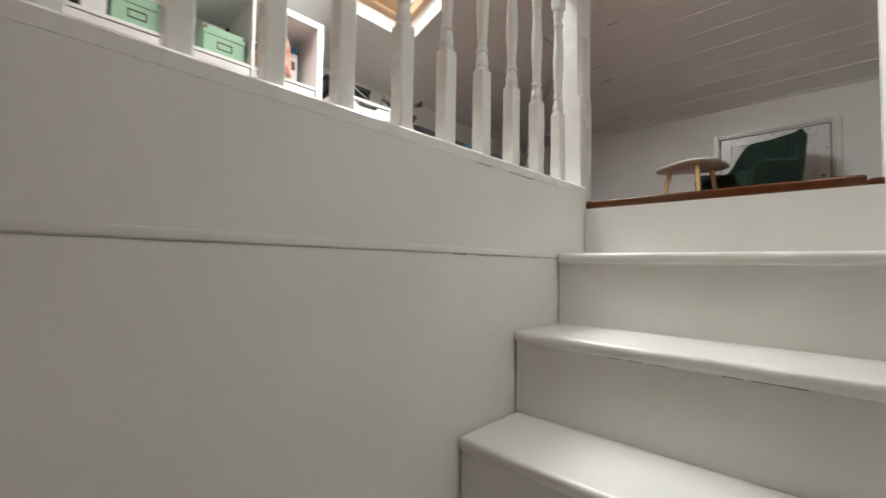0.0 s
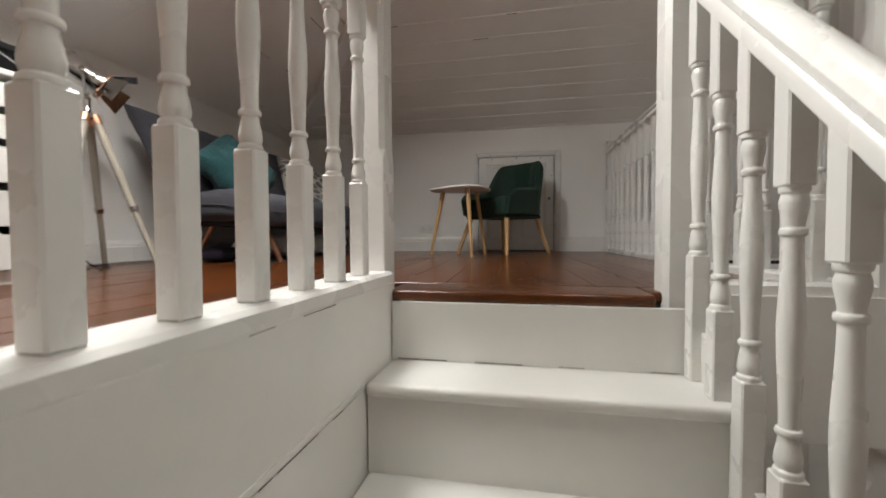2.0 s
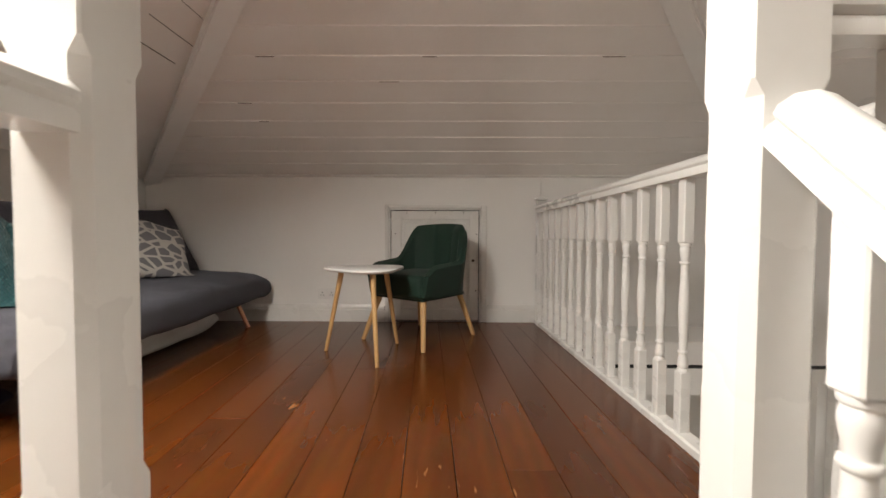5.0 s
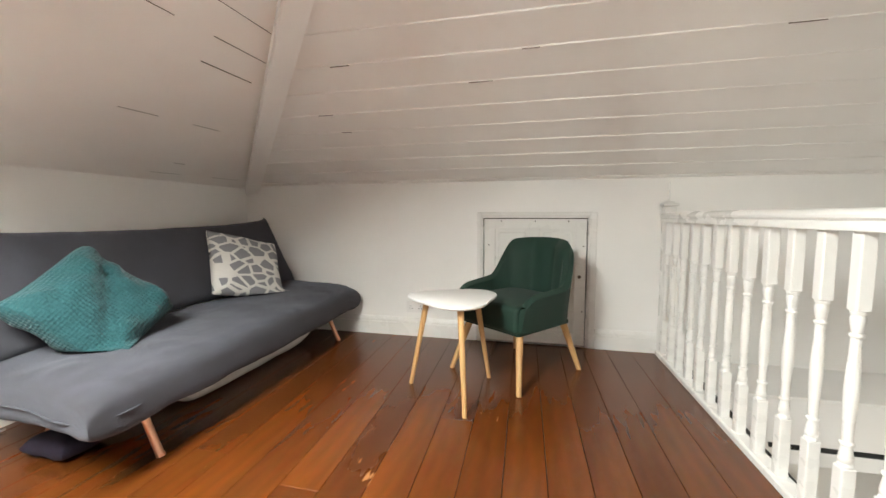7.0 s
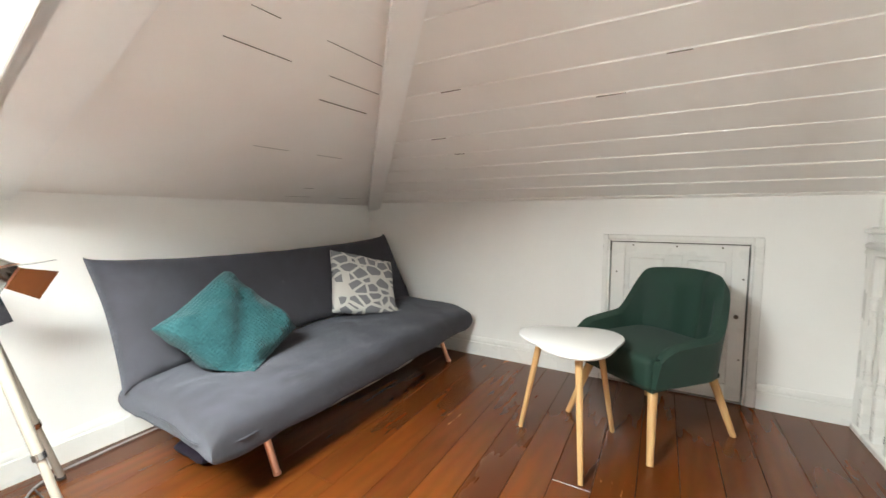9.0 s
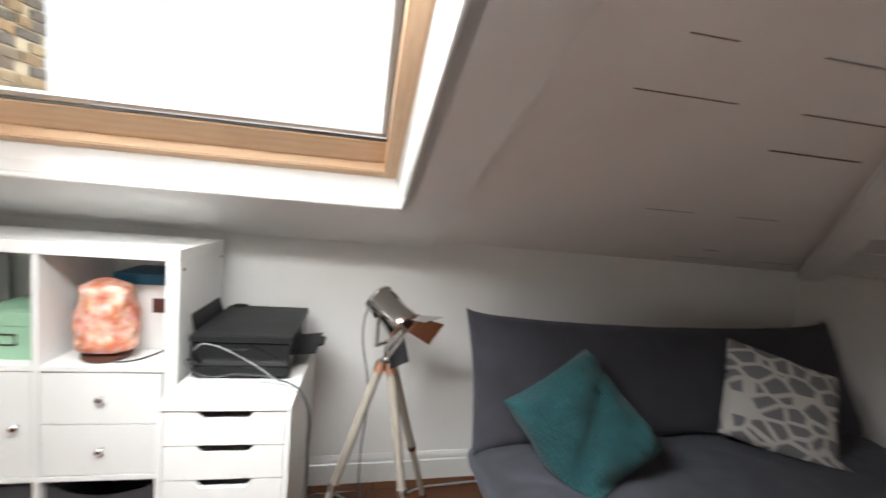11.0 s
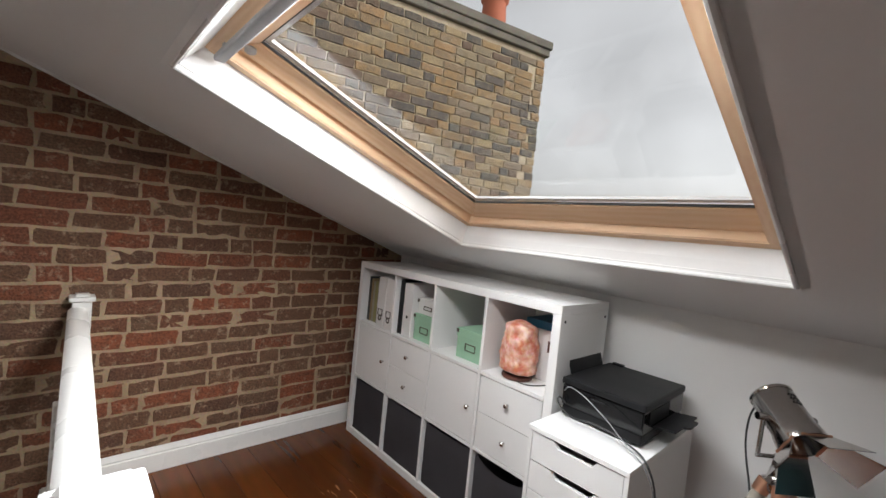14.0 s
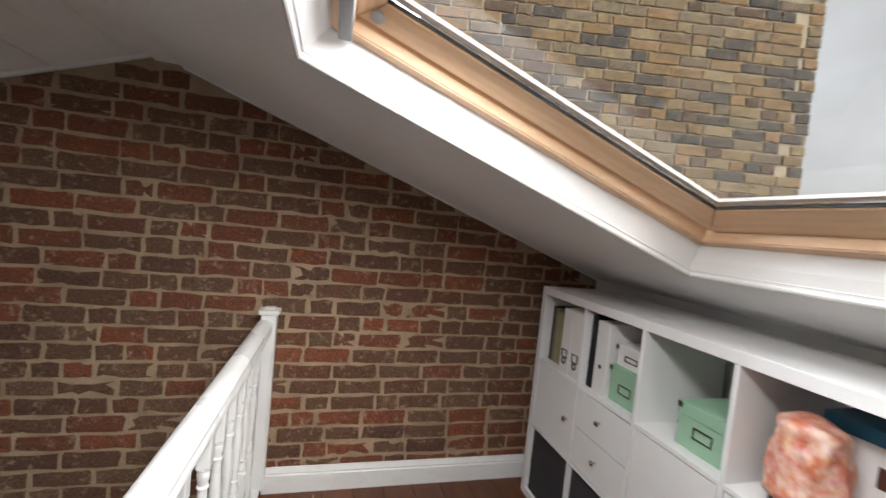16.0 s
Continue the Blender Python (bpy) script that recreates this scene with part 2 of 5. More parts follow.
def strip(bm, corners, thick=0.018):
    prism(bm, corners, (0, 0, thick))


bm = bmesh.new()
x = -2.3
k = 0
while x < RIDGE_X - 0.01:
    xa, xb = x + 0.0015, min(x + W, RIDGE_X) - 0.0015
    jog = random.uniform(-0.0015, 0.0015)
    ya, yb = hip_y(xa), hip_y(xb)
    if yb > EDGE_Y + 0.02:
        strip(bm, [(xa, EDGE_Y, west_z(xa) + jog - 0.002), (xb, EDGE_Y, west_z(xb) + jog + 0.002), (xb, yb, west_z(xb) + jog + 0.002), (xa, ya, west_z(xa) + jog - 0.002)])
    x += W
y = 3.40 + 0.172 * 9
WN = 0.172
while y > hip_y(RIDGE_X) + 0.01:
    ya, yb = y - 0.0006, max(y - WN, hip_y(RIDGE_X)) + 0.0006
    jog = random.uniform(-0.0015, 0.0015)
    strip(bm, [(hip_x(ya), ya, north_z(ya) + jog + 0.002), (2 * RIDGE_X - hip_x(ya), ya, north_z(ya) + jog * 0.2 + 0.002), (2 * RIDGE_X - hip_x(yb), yb, north_z(yb) - jog - 0.001), (hip_x(yb), yb, north_z(yb) + jog - 0.003)])
    y -= WN
x = RIDGE_X
EX0, EX1, EY0, EY1 = RIDGE_X + 2 * W, RIDGE_X + 6 * W, 0.95, 1.65  # added opening over the stairs for a fill lamp
while x < FACE_E + 0.2:
    xa, xb = x + 0.0015, x + W - 0.0015
    jog = random.uniform(-0.0015, 0.0015)
    runs = [(FACE_S - 0.05, None)]
    if EX0 - 0.01 < x < EX1 - 0.01:
        runs = [(FACE_S - 0.05, EY0), (EY1, None)]
    for ya, yb in runs:
        strip(bm, [(xa, ya, east_z(xa) + jog), (xb, ya, east_z(xb) + jog), (xb, yb or hip_y(xb), east_z(xb) + jog), (xa, yb or hip_y(xa), east_z(xa) + jog)])
    x += W
for f_ in bm.faces:
    f_.material_index = 0
before = len(bm.faces)
for k in range(14):
    x = -2.3 + W * random.randint(3, 17)
    ya = random.uniform(EDGE_Y + 0.02, hip_y(x) - 0.1)
    yb = min(hip_y(x) - 0.08, ya + random.uniform(0.05, 0.28))
    if yb > ya + 0.03:
        wd = random.uniform(0.0003, 0.0005)
        strip(bm, [(x - wd, ya, west_z(x) - 0.0035), (x + wd, ya + 0.01, west_z(x) - 0.0035), (x + wd, yb, west_z(x) - 0.0035), (x - wd, yb - 0.01, west_z(x) - 0.0035)], 0.004)
for k in range(7):
    y = 3.40 + WN * random.randint(0, 7)
    x = random.uniform(hip_x(y) + 0.2, 1.6)
    strip(bm, [(x, y - 0.0012, north_z(y) - 0.0072), (x + random.uniform(0.04, 0.12), y - 0.0012, north_z(y) - 0.0072), (x + 0.06, y + 0.0012, north_z(y) - 0.0072), (x, y + 0.0012, north_z(y) - 0.0072)], 0.003)
bm.faces.ensure_lookup_table()
for f_ in bm.faces[before:]:
    f_.material_index = 1
structure("ceiling", bm, [CEIL, CRACK], "pale painted tongue and groove boards on the hipped slopes", "ceiling")

bm = bmesh.new()
DROP = 0.035


def plate(x0, x1, y0, y1):
    prism(bm, [(x0, y0, west_z(x0) - DROP), (x1, y0, west_z(x1) - DROP), (x1, y1, west_z(x1) - DROP), (x0, y1, west_z(x0) - DROP)], (0, 0, 0.05))


plate(-2.3, RIDGE_X, FACE_S - 0.02, SY0)
plate(-2.3, RIDGE_X, SY1, EDGE_Y)
plate(-2.3, SX0, SY0, SY1)
plate(SX1, RIDGE_X, SY0, SY1)
structure("ceiling_plasterboard", bm, PLATE, "smooth painted plasterboard slope round the skylight", "ceiling")

# roof above, opaque
bm = bmesh.new()


def roof_piece(x0, x1, y0, y1, fn):
    prism(bm, [(x0, y0, fn(x0) + 0.022), (x1, y0, fn(x1) + 0.022), (x1, y1, fn(x1) + 0.022), (x0, y1, fn(x0) + 0.022)], (0, 0, 0.09))


roof_piece(-2.6, RIDGE_X, -0.06, SY0, west_z)
roof_piece(-2.6, RIDGE_X, SY1, 5.3, west_z)
roof_piece(-2.6, SX0 - 0.02, SY0, SY1, west_z)
roof_piece(SX1 + 0.02, RIDGE_X, SY0, SY1, west_z)
roof_piece(RIDGE_X, FACE_E + 0.5, -0.06, EY0, east_z)
roof_piece(RIDGE_X, FACE_E + 0.5, EY1, 5.3, east_z)
roof_piece(RIDGE_X, EX0, EY0, EY1, east_z)
roof_piece(EX1, FACE_E + 0.5, EY0, EY1, east_z)
structure("roof", bm, DARK, "plain roof covering", "roof")

# ridge and hip beams
bm = bmesh.new()
box(bm, RIDGE_X - 0.055, RIDGE_X + 0.055, FACE_S, hip_y(RIDGE_X), RIDGE_Z - 0.05, RIDGE_Z + 0.01, 0.006)
structure("ridge_beam", bm, CEIL, "painted ridge beam", "beam")
for side in (-1, 1):
    foot = Vector((RIDGE_X + side * (RIDGE_X - hip_x(FACE_N)), FACE_N, north_z(FACE_N)))
    head = Vector((RIDGE_X, hip_y(RIDGE_X), RIDGE_Z))
    d = (head - foot).normalized()
    right = Vector((-d.y, d.x, 0)).normalized()
    up = right.cross(d)
    up = up if up.z > 0 else -up
    bm = bmesh.new()
    a = foot - d * 0.06 - up * 0.062
    prism(bm, [a + right * 0.05, a - right * 0.05, a - right * 0.05 + up * 0.09, a + right * 0.05 + up * 0.09], (head - foot) + d * 0.03)
    bmesh.ops.bevel(bm, geom=bm.edges[:], offset=0.006, segments=2, affect='EDGES')
    structure("hip_beam", bm, BEAM, "painted hip rafter in the ceiling corner", "beam")

# ---------- skylight ----------
GX0, GX1, GY0, GY1 = -1.382, -0.420, 1.305, 2.364  # glass
VX0, VX1, VY0, VY1 = -1.445, -0.357, 1.247, 2.386  # inner edge of the sash
WX0, WX1, WY_0, WY_1 = -1.475, -0.310, 1.187, 2.404  # fixed frame


def frame_z(x):
    return 1.419 + PITCH_W * (x + 1.405)


def glass_z(x):
    return 1.500 + PITCH_W * (x + 1.365)


skylight = tagged(new("window_1"), "large pine roof window in the sloping ceiling", "window", "", "structure")
low = [(SX0, SY0, west_z(SX0) - DROP), (SX0, SY1, west_z(SX0) - DROP), (SX1, SY1, west_z(SX1) - DROP), (SX1, SY0, west_z(SX1) - DROP)]
mid = [(WX0, WY_0, frame_z(WX0)), (WX0, WY_1, frame_z(WX0)), (WX1, WY_1, frame_z(WX1)), (WX1, WY_0, frame_z(WX1))]
out = [(-0.03, 0, 0), (0, 0.03, 0), (0.03, 0, 0), (0, -0.03, 0)]
for i in range(4):
    j = (i + 1) % 4
    bm = bmesh.new()
    up = Vector((0, 0, 0.01))
    prism(bm, [low[i], low[j], Vector(mid[j]) + up, Vector(mid[i]) + up], out[i])
    part("reveal", bm, PLATE, skylight, "white painted lining board")
# thin bead round the lining
bead = bmesh.new()
for i in range(4):
    j = (i + 1) % 4
    a, b = Vector(low[i]), Vector(low[j])
    rod(bead, a + Vector((0, 0, 0.001)), b + Vector((0, 0, 0.001)), 0.007, segs=8)
part("bead", bead, GLOSS, skylight, "", True)
quirk = bmesh.new()
for i in range(4):
    j = (i + 1) % 4
    a, b = Vector(low[i]).lerp(Vector(mid[i]), 0.17), Vector(low[j]).lerp(Vector(mid[j]), 0.17)
    rod(quirk, a, b, 0.0028, segs=8)
part("bead_quirk", quirk, GLOSS, skylight, "", True)


def bar(name, p, q, w_in, h, mat, inward):
    """A frame bar from p to q along the slope: w_in wide towards the middle, h high."""
    bm = bmesh.new()
    p, q, inward = Vector(p), Vector(q), Vector(inward)
    n = Vector((-PITCH_W, 0, 1)).normalized()
    prism(bm, [p, p + inward * w_in, p + inward * w_in + n * h, p + n * h], q - p)
    bmesh.ops.bevel(bm, geom=bm.edges[:], offset=0.004, segments=2, affect='EDGES')
    return part(name, bm, mat, skylight)


SL = Vector((1, 0, PITCH_W)).normalized()
ins = [SL, Vector((0, -1, 0)), -SL, Vector((0, 1, 0))]
nrm = Vector((-PITCH_W, 0, 1)).normalized()
for i in range(4):
    j = (i + 1) % 4
    p, q = Vector(mid[i]), Vector(mid[j])
    bar("outer_frame", p - ins[i] * 0.03, q - ins[i] * 0.03, 0.070, 0.060, PINE if i % 2 == 0 else PINE_X, ins[i])
    v = [(VX0, VY0), (VX0, VY1), (VX1, VY1), (VX1, VY0)]
    g = [(GX0, GY0), (GX0, GY1), (GX1, GY1), (GX1, GY0)]
    gp, gq = Vector((*g[i], glass_z(g[i][0]))), Vector((*g[j], glass_z(g[j][0])))
    o1, o2 = Vector((*v[i], glass_z(v[i][0]) - 0.035)), Vector((*v[j], glass_z(v[j][0]) - 0.035))
    bm = bmesh.new()
    lift = nrm * 0.017
    vs = [bm.verts.new(c) for c in (o1, o2, gq, gp, o1 - ins[i] * 0.008 + nrm * 0.05, o2 - ins[i] * 0.008 + nrm * 0.05, gq + lift, gp + lift)]
    for fc in ((0, 1, 2, 3), (7, 6, 5, 4), (0, 4, 5, 1), (1, 5, 6, 2), (2, 6, 7, 3), (3, 7, 4, 0)):
        bm.faces.new([vs[k] for k in fc])
    bmesh.ops.bevel(bm, geom=bm.edges[:], offset=0.003, segments=2, affect='EDGES')
    part("sash", bm, PINE if i % 2 == 0 else PINE_X, skylight)
    bm = bmesh.new()
    prism(bm, [gp + nrm * 0.003, gp + ins[i] * 0.003 + nrm * 0.003, gp + ins[i] * 0.003 + nrm * 0.011, gp + nrm * 0.011], gq - gp)
    part("gasket", bm, BLACK, skylight, "black rubber gasket")
    bm = bmesh.new()
    prism(bm, [gp + ins[i] * 0.001 + nrm * 0.020, gp + ins[i] * 0.019 + nrm * 0.020, gp + ins[i] * 0.015 + nrm * 0.032, gp + ins[i] * 0.001 + nrm * 0.034], gq - gp)
    part("cover_strip", bm, ALLOY, skylight, "pale aluminium glazing strip")
bm = bmesh.new()
prism(bm, [(GX0, GY0, glass_z(GX0) + 0.012), (GX0, GY1, glass_z(GX0) + 0.012), (GX1, GY1, glass_z(GX1) + 0.012), (GX1, GY0, glass_z(GX1) + 0.012)], (0, 0, 0.006))
pane = part("pane", bm, GLASS, skylight, "clear glazing")
pane.visible_shadow = False
opening_lamp("skylight_daylight", (-0.58, 1.87, glass_z(-0.58) - 0.012), (-0.60 + 0.36, 1.87, glass_z(-0.60) - 1.03), 0.94, 0.40, SKYLIGHT_W, (0.93, 0.96, 1.0))
# added fill lamp above the roof, aimed through the skylight to boost the sky
opening_lamp("high_sky_fill", (-0.45, 0.72, 3.18), (-1.02, 2.20, 1.36), 1.1, 1.1, HIGH_W, (0.90, 0.95, 1.0))
opening_lamp("stair_window_daylight", (FACE_E + 0.06, 3.53, -1.05), (0.6, 2.6, 0.3), 1.0, 0.6, STAIR_W, (0.95, 0.97, 1.0))

# invented roof window, never in view, that houses the stair fill lamp
added_roof_light = tagged(new("added_roof_window"), "added roof window over the stairs, out of view, to hold a fill lamp", "window", "", "structure")
bm = bmesh.new()
for xa, xb, ya, yb in ((EX0, EX0 + 0.05, EY0, EY1), (EX1 - 0.05, EX1, EY0, EY1), (EX0 + 0.05, EX1 - 0.05, EY0, EY0 + 0.05), (EX0 + 0.05, EX1 - 0.05, EY1 - 0.05, EY1)):
    prism(bm, [(xa, ya, east_z(xa)), (xb, ya, east_z(xb)), (xb, yb, east_z(xb)), (xa, yb, east_z(xa))], (0, 0, 0.12))
part("window_frame", bm, GLOSS, added_roof_light)
bm = bmesh.new()
xa, xb, ya, yb = EX0 + 0.05, EX1 - 0.05, EY0 + 0.05, EY1 - 0.05
prism(bm, [(xa, ya, east_z(xa) + 0.08), (xb, ya, east_z(xb) + 0.08), (xb, yb, east_z(xb) + 0.08), (xa, yb, east_z(xa) + 0.08)], (0, 0, 0.006))
pane = part("pane", bm, GLASS, added_roof_light)
pane.visible_shadow = False
EXM = (EX0 + EX1) / 2
# added lamp that brightens the treads from above
opening_lamp("stair_fill", (EXM, (EY0 + EY1) / 2, east_z(EXM) + 0.06), (EXM - 0.05, (EY0 + EY1) / 2, east_z(EXM) - 0.94), 0.50, 0.42, EAST_W, (0.95, 0.98, 1.0), 90)

# ---------- stairs ----------
RISE, GOING = 0.215, 0.222
stairs = tagged(new("staircase"), "white painted timber stairs up to the loft", "stairs", "", "structure")
noses = [(1.77, -0.19)] + [(1.535 - GOING * i, -0.405 - RISE * i) for i in range(5)]
for i, (ny, nz) in enumerate(noses):
    back = 1.975 if i == 0 else noses[i - 1][0] + 0.02
    part("tread", boxes((0.004, 0.797, ny, back, nz - 0.03, nz), bevel=0.012, seg=3), STEP, stairs, "", True)
    zt = (-0.030 if i == 0 else noses[i - 1][1] - 0.03)
    part("riser", boxes((0.004, 0.78, back - 0.004, back + 0.014, nz - 0.002, zt)), STEP, stairs)
part("bottom_riser", boxes((0.004, 0.78, noses[-1][0] + 0.02, noses[-1][0] + 0.034, noses[-1][1] - RISE, noses[-1][1] - 0.03)), STEP, stairs)
part("landing", boxes((0.004, 0.90, FACE_S, noses[-1][0] + 0.02, noses[-1][1] - RISE - 0.03, noses[-1][1] - RISE)), STEP, stairs)
bm = bmesh.new()
prism(bm, [(0.768, 1.97, -0.03), (0.768, 0.55, -1.44), (0.768, 0.55, -1.75), (0.768, 1.97, -0.36)], (0.016, 0, 0))
part("outer_string", bm, STEP, stairs)

rng_c = random.Random(5)


def crack(parent, a, b, side, n=14, w=0.0007):
    """A broken hairline of shadow where painted boards have parted."""
    a, b, side = Vector(a), Vector(b), Vector(side)
    bm = bmesh.new()
    for k in range(n):
        if rng_c.random() < 0.3:
            continue
        p, q = a.lerp(b, k / n), a.lerp(b, (k + rng_c.uniform(0.7, 1.0)) / n)
        h = Vector((0, 0, w * rng_c.uniform(0.5, 1.4)))
        prism(bm, [p - h, q - h, q + h, p + h], side)
    return part("paint_crack", bm, CRACK, parent)


crack(stairs, (0.02, 1.9705, -0.1878), (0.74, 1.9705, -0.1878), (0, -0.0012, 0), 10, 0.0008)
crack(stairs, (0.03, 1.7875, -0.2225), (0.76, 1.7875, -0.2225), (0, -0.0012, 0), 16)
crack(stairs, (0.25, 1.5515, -0.4368), (0.60, 1.5515, -0.4368), (0, -0.0012, 0), 8)
crack(stairs, (0.0005, 1.25, -0.2058), (0.0005, 1.66, -0.2058), (0.0008, 0, 0), 9)
crack(stairs, (0.0035, 1.30, 0.019), (0.0035, 1.72, 0.019), (0.0006, 0, 0), 6, 0.0007)

# panelled side under the loft balustrade
structure("stair_side_panel", boxes((-0.11, 0.0, FACE_S, 2.005, -0.2052, 0.022), bevel=0.0015), STEP, "white painted panel beside the stairs", "panel")
structure("stair_side_wall", boxes((-0.11, -0.0006, FACE_S, 2.005, LOW, -0.2058)), STEP, "white painted wall beside the stairs", "wall")
structure("panel_bead", boxes((-0.003, 0.0022, FACE_S, 1.78, -0.203, -0.189), bevel=0.002, seg=2), STEP, "thin bead on the stair panel", "trim", True)
structure("landing_fascia", boxes((0.80, 1.26, 2.03, 2.05, -0.36, 0.0), (1.10, 1.24, 2.05, FACE_N, -0.36, -0.03)), STEP, "white painted landing edge", "fascia")

# ---------- balustrades ----------
LOWER_TURN = [(0.99, 0.0), (1.0, 0.004), (0.96, 0.008), (0.80, 0.011), (0.84, 0.014), (0.93, 0.020), (0.94, 0.026), (0.88, 0.036), (0.76, 0.048), (0.70, 0.057), (0.69, 0.0615), (0.84, 0.063), (0.91, 0.066), (0.91, 0.0695), (0.84, 0.073), (0.68, 0.0745), (0.68, 0.088)]
VASE = [(0.71, 0.115), (0.79, 0.150), (0.88, 0.185), (0.93, 0.215), (0.93, 0.235), (0.88, 0.265), (0.79, 0.298), (0.71, 0.333)]
TURNED = LOWER_TURN + VASE + [(r, 0.446 - h) for r, h in reversed(LOWER_TURN)]
HALF = 0.0185


def baluster_mesh(low, top, total, half=HALF):
    """Square foot of height low, turned middle up to top, square head up to total."""
    bm = bmesh.new()
    box(bm, -half, half, -half, half, 0, low, 0.003)
    box(bm, -half, half, -half, half, top, total, 0.003)
    k = (top - low) / 0.446
    lathe(bm, [(r * half, low + h * k) for r, h in TURNED], 16)
    bmesh.ops.recalc_face_normals(bm, faces=bm.faces[:])
    me = bpy.data.meshes.new("baluster")
    bm.to_mesh(me)
    bm.free()
    me.materials.append(GLOSS)
    me.shade_smooth()
    me.set_sharp_from_angle(angle=radians(35))
    return me


def baluster(me, parent, x, y, z, rz=0.0):
    ob = new("baluster", me)
    ob.parent = parent
    ob.matrix_basis = pose(x, y, z, 0, 0, rz)
    return ob


RAIL = [(-0.032, 0.0), (-0.032, 0.018), (-0.026, 0.026), (-0.034, 0.034), (-0.034, 0.044), (-0.022, 0.057), (0.0, 0.062), (0.022, 0.057), (0.034, 0.044), (0.034, 0.034), (0.026, 0.026), (0.032, 0.018), (0.032, 0.0)]


def handrail(parent, a, b, name="handrail"):
    """A moulded rail whose underside runs from a to b."""
    a, b = Vector(a), Vector(b)
    d = (b - a).normalized()
    side = Vector((d.y, -d.x, 0)).normalized()
    up = side.cross(d)
    bm = bmesh.new()
    prism(bm, [a + side * u + up * v for u, v in RAIL], b - a)
    return part(name, bm, GLOSS, parent, "", True)


def base_rail(parent, a, b, w=0.06, h=0.03):
    a, b = Vector(a), Vector(b)
    d = (b - a).normalized()
    side = Vector((d.y, -d.x, 0)).normalized() * w / 2
    bm = bmesh.new()
    up = Vector((0, 0, h))
    prism(bm, [a - side, a + side, a + side + up * 0.75, a + side * 0.82 + up, a - side * 0.82 + up, a - side + up * 0.75], b - a)
    return part("base_rail", bm, GLOSS, parent)


def newel(parent, x, y, z0, z1, half, stops, name="newel_post"):
    """A square post with stopped chamfers between the heights in stops."""
    bm = bmesh.new()
    hs = [(z0, 0), (stops[0] - 0.02, 0), (stops[0], 1), (stops[1], 1), (stops[1] + 0.02, 0), (z1 - 0.004, 0)]
    c0, c1 = 0.003, 0.014
    rings = []
    for z, ch in hs:
        c = c1 if ch else c0
        pts = [(-half + c, -half), (half - c, -half), (half, -half + c), (half, half - c), (half - c, half), (-half + c, half), (-half, half - c), (-half, -half + c)]
        rings.append([bm.verts.new((x + px, y + py, z)) for px, py in pts])
    for a, b in zip(rings, rings[1:]):
        for k in range(8):
            bm.faces.new((a[k], a[(k + 1) % 8], b[(k + 1) % 8], b[k]))
    bm.faces.new(rings[0][::-1])
    bm.faces.new(rings[-1])
    post = part(name, bm, GLOSS, parent)
    e = half + (0.003 if half > 0.04 else 0.012)
    cap = boxes((x - e, x + e, y - e, y + e, z1, z1 + 0.02), bevel=0.006, seg=2)
    box(cap, x - half * 0.8, x + half * 0.8, y - half * 0.8, y + half * 0.8, z1 + 0.018, z1 + 0.03, 0.006)
    part("cap", cap, GLOSS, post)
    return post


# along the stairs on the loft side
bal_loft = tagged(new("balustrade"), "white painted balustrade with turned balusters along the stair opening", "balustrade", "loft balustrades")
LX, RAIL_X, BT = -0.047, -0.063, 0.052
base_rail(bal_loft, (-0.058, FACE_S, 0.0225), (-0.058, 2.0, 0.0225), 0.114, 0.03)
handrail(bal_loft, (RAIL_X - 0.024, FACE_S + 0.05, 0.805), (RAIL_X, 2.0, 0.805))
me_loft = baluster_mesh(0.235, 0.60, 0.752)
for i in range(12):
    y = 1.868 - 0.139 * i
    baluster(me_loft, bal_loft, LX if y > 1.1 else RAIL_X - 0.013 * (2.0 - y) + 0.012, y, BT)
newel(bal_loft, -0.072, 2.042, -0.15, 1.0, 0.046, (0.40, 0.89))
newel(bal_loft, -0.100, FACE_S + 0.032, 0.05, 0.890, 0.033, (0.2, 0.7), "wall_post")

# raking balustrade on the stair's open side
bal_stair = tagged(new("balustrade"), "white raking stair balustrade with turned balusters on the treads", "balustrade", "loft balustrades")
RX, SLOPE = 0.765, 0.92
newel(bal_stair, 0.766, 2.085, -0.19, 1.03, 0.046, (-0.13, 0.86))
under = 0.836
handrail(bal_stair, (RX, 2.045, under - SLOPE * 0.03), (RX, 0.62, under - SLOPE * (2.075 - 0.62)))
for i in range(10):
    y = 1.945 - 0.1165 * i
    foot = next(z for (ny, z) in noses if y > ny + 0.012)
    line = 0.105 - SLOPE * (1.945 - y)
    top = under - SLOPE * (2.075 - y) + 0.012
    baluster(baluster_mesh(line - foot, line + 0.44 - foot, top - foot, 0.0198), bal_stair, RX, y, foot)
newel(bal_stair, RX + 0.01, 0.575, -1.5, -0.38, 0.045, (-1.2, -0.6))

# landing return and the long run beside the stairwell
bal_land = tagged(new("balustrade"), "white balustrade across the end of the landing", "balustrade", "loft balustrades")
PE = (1.226, 2.09)
newel(bal_land, *PE, -0.62, 1.04, 0.046, (-0.45, 0.84))
base_rail(bal_land, (0.807, 2.085, 0.0), (1.19, 2.085, 0.0), 0.09, 0.032)
handrail(bal_land, (0.80, 2.085, 0.935), (1.19, 2.085, 0.935))
me_l = baluster_mesh(0.21, 0.680, 0.908)
for xx in (0.943, 1.085):
    baluster(me_l, bal_land, xx, 2.085, 0.03)
bal_well = tagged(new("balustrade"), "long white balustrade with turned balusters beside the stairwell", "balustrade", "loft balustrades")
P0, P1 = Vector((1.205, 2.13, 0)), Vector((1.09, FACE_N - 0.03, 0))
base_rail(bal_well, P0, P1, 0.06, 0.03)
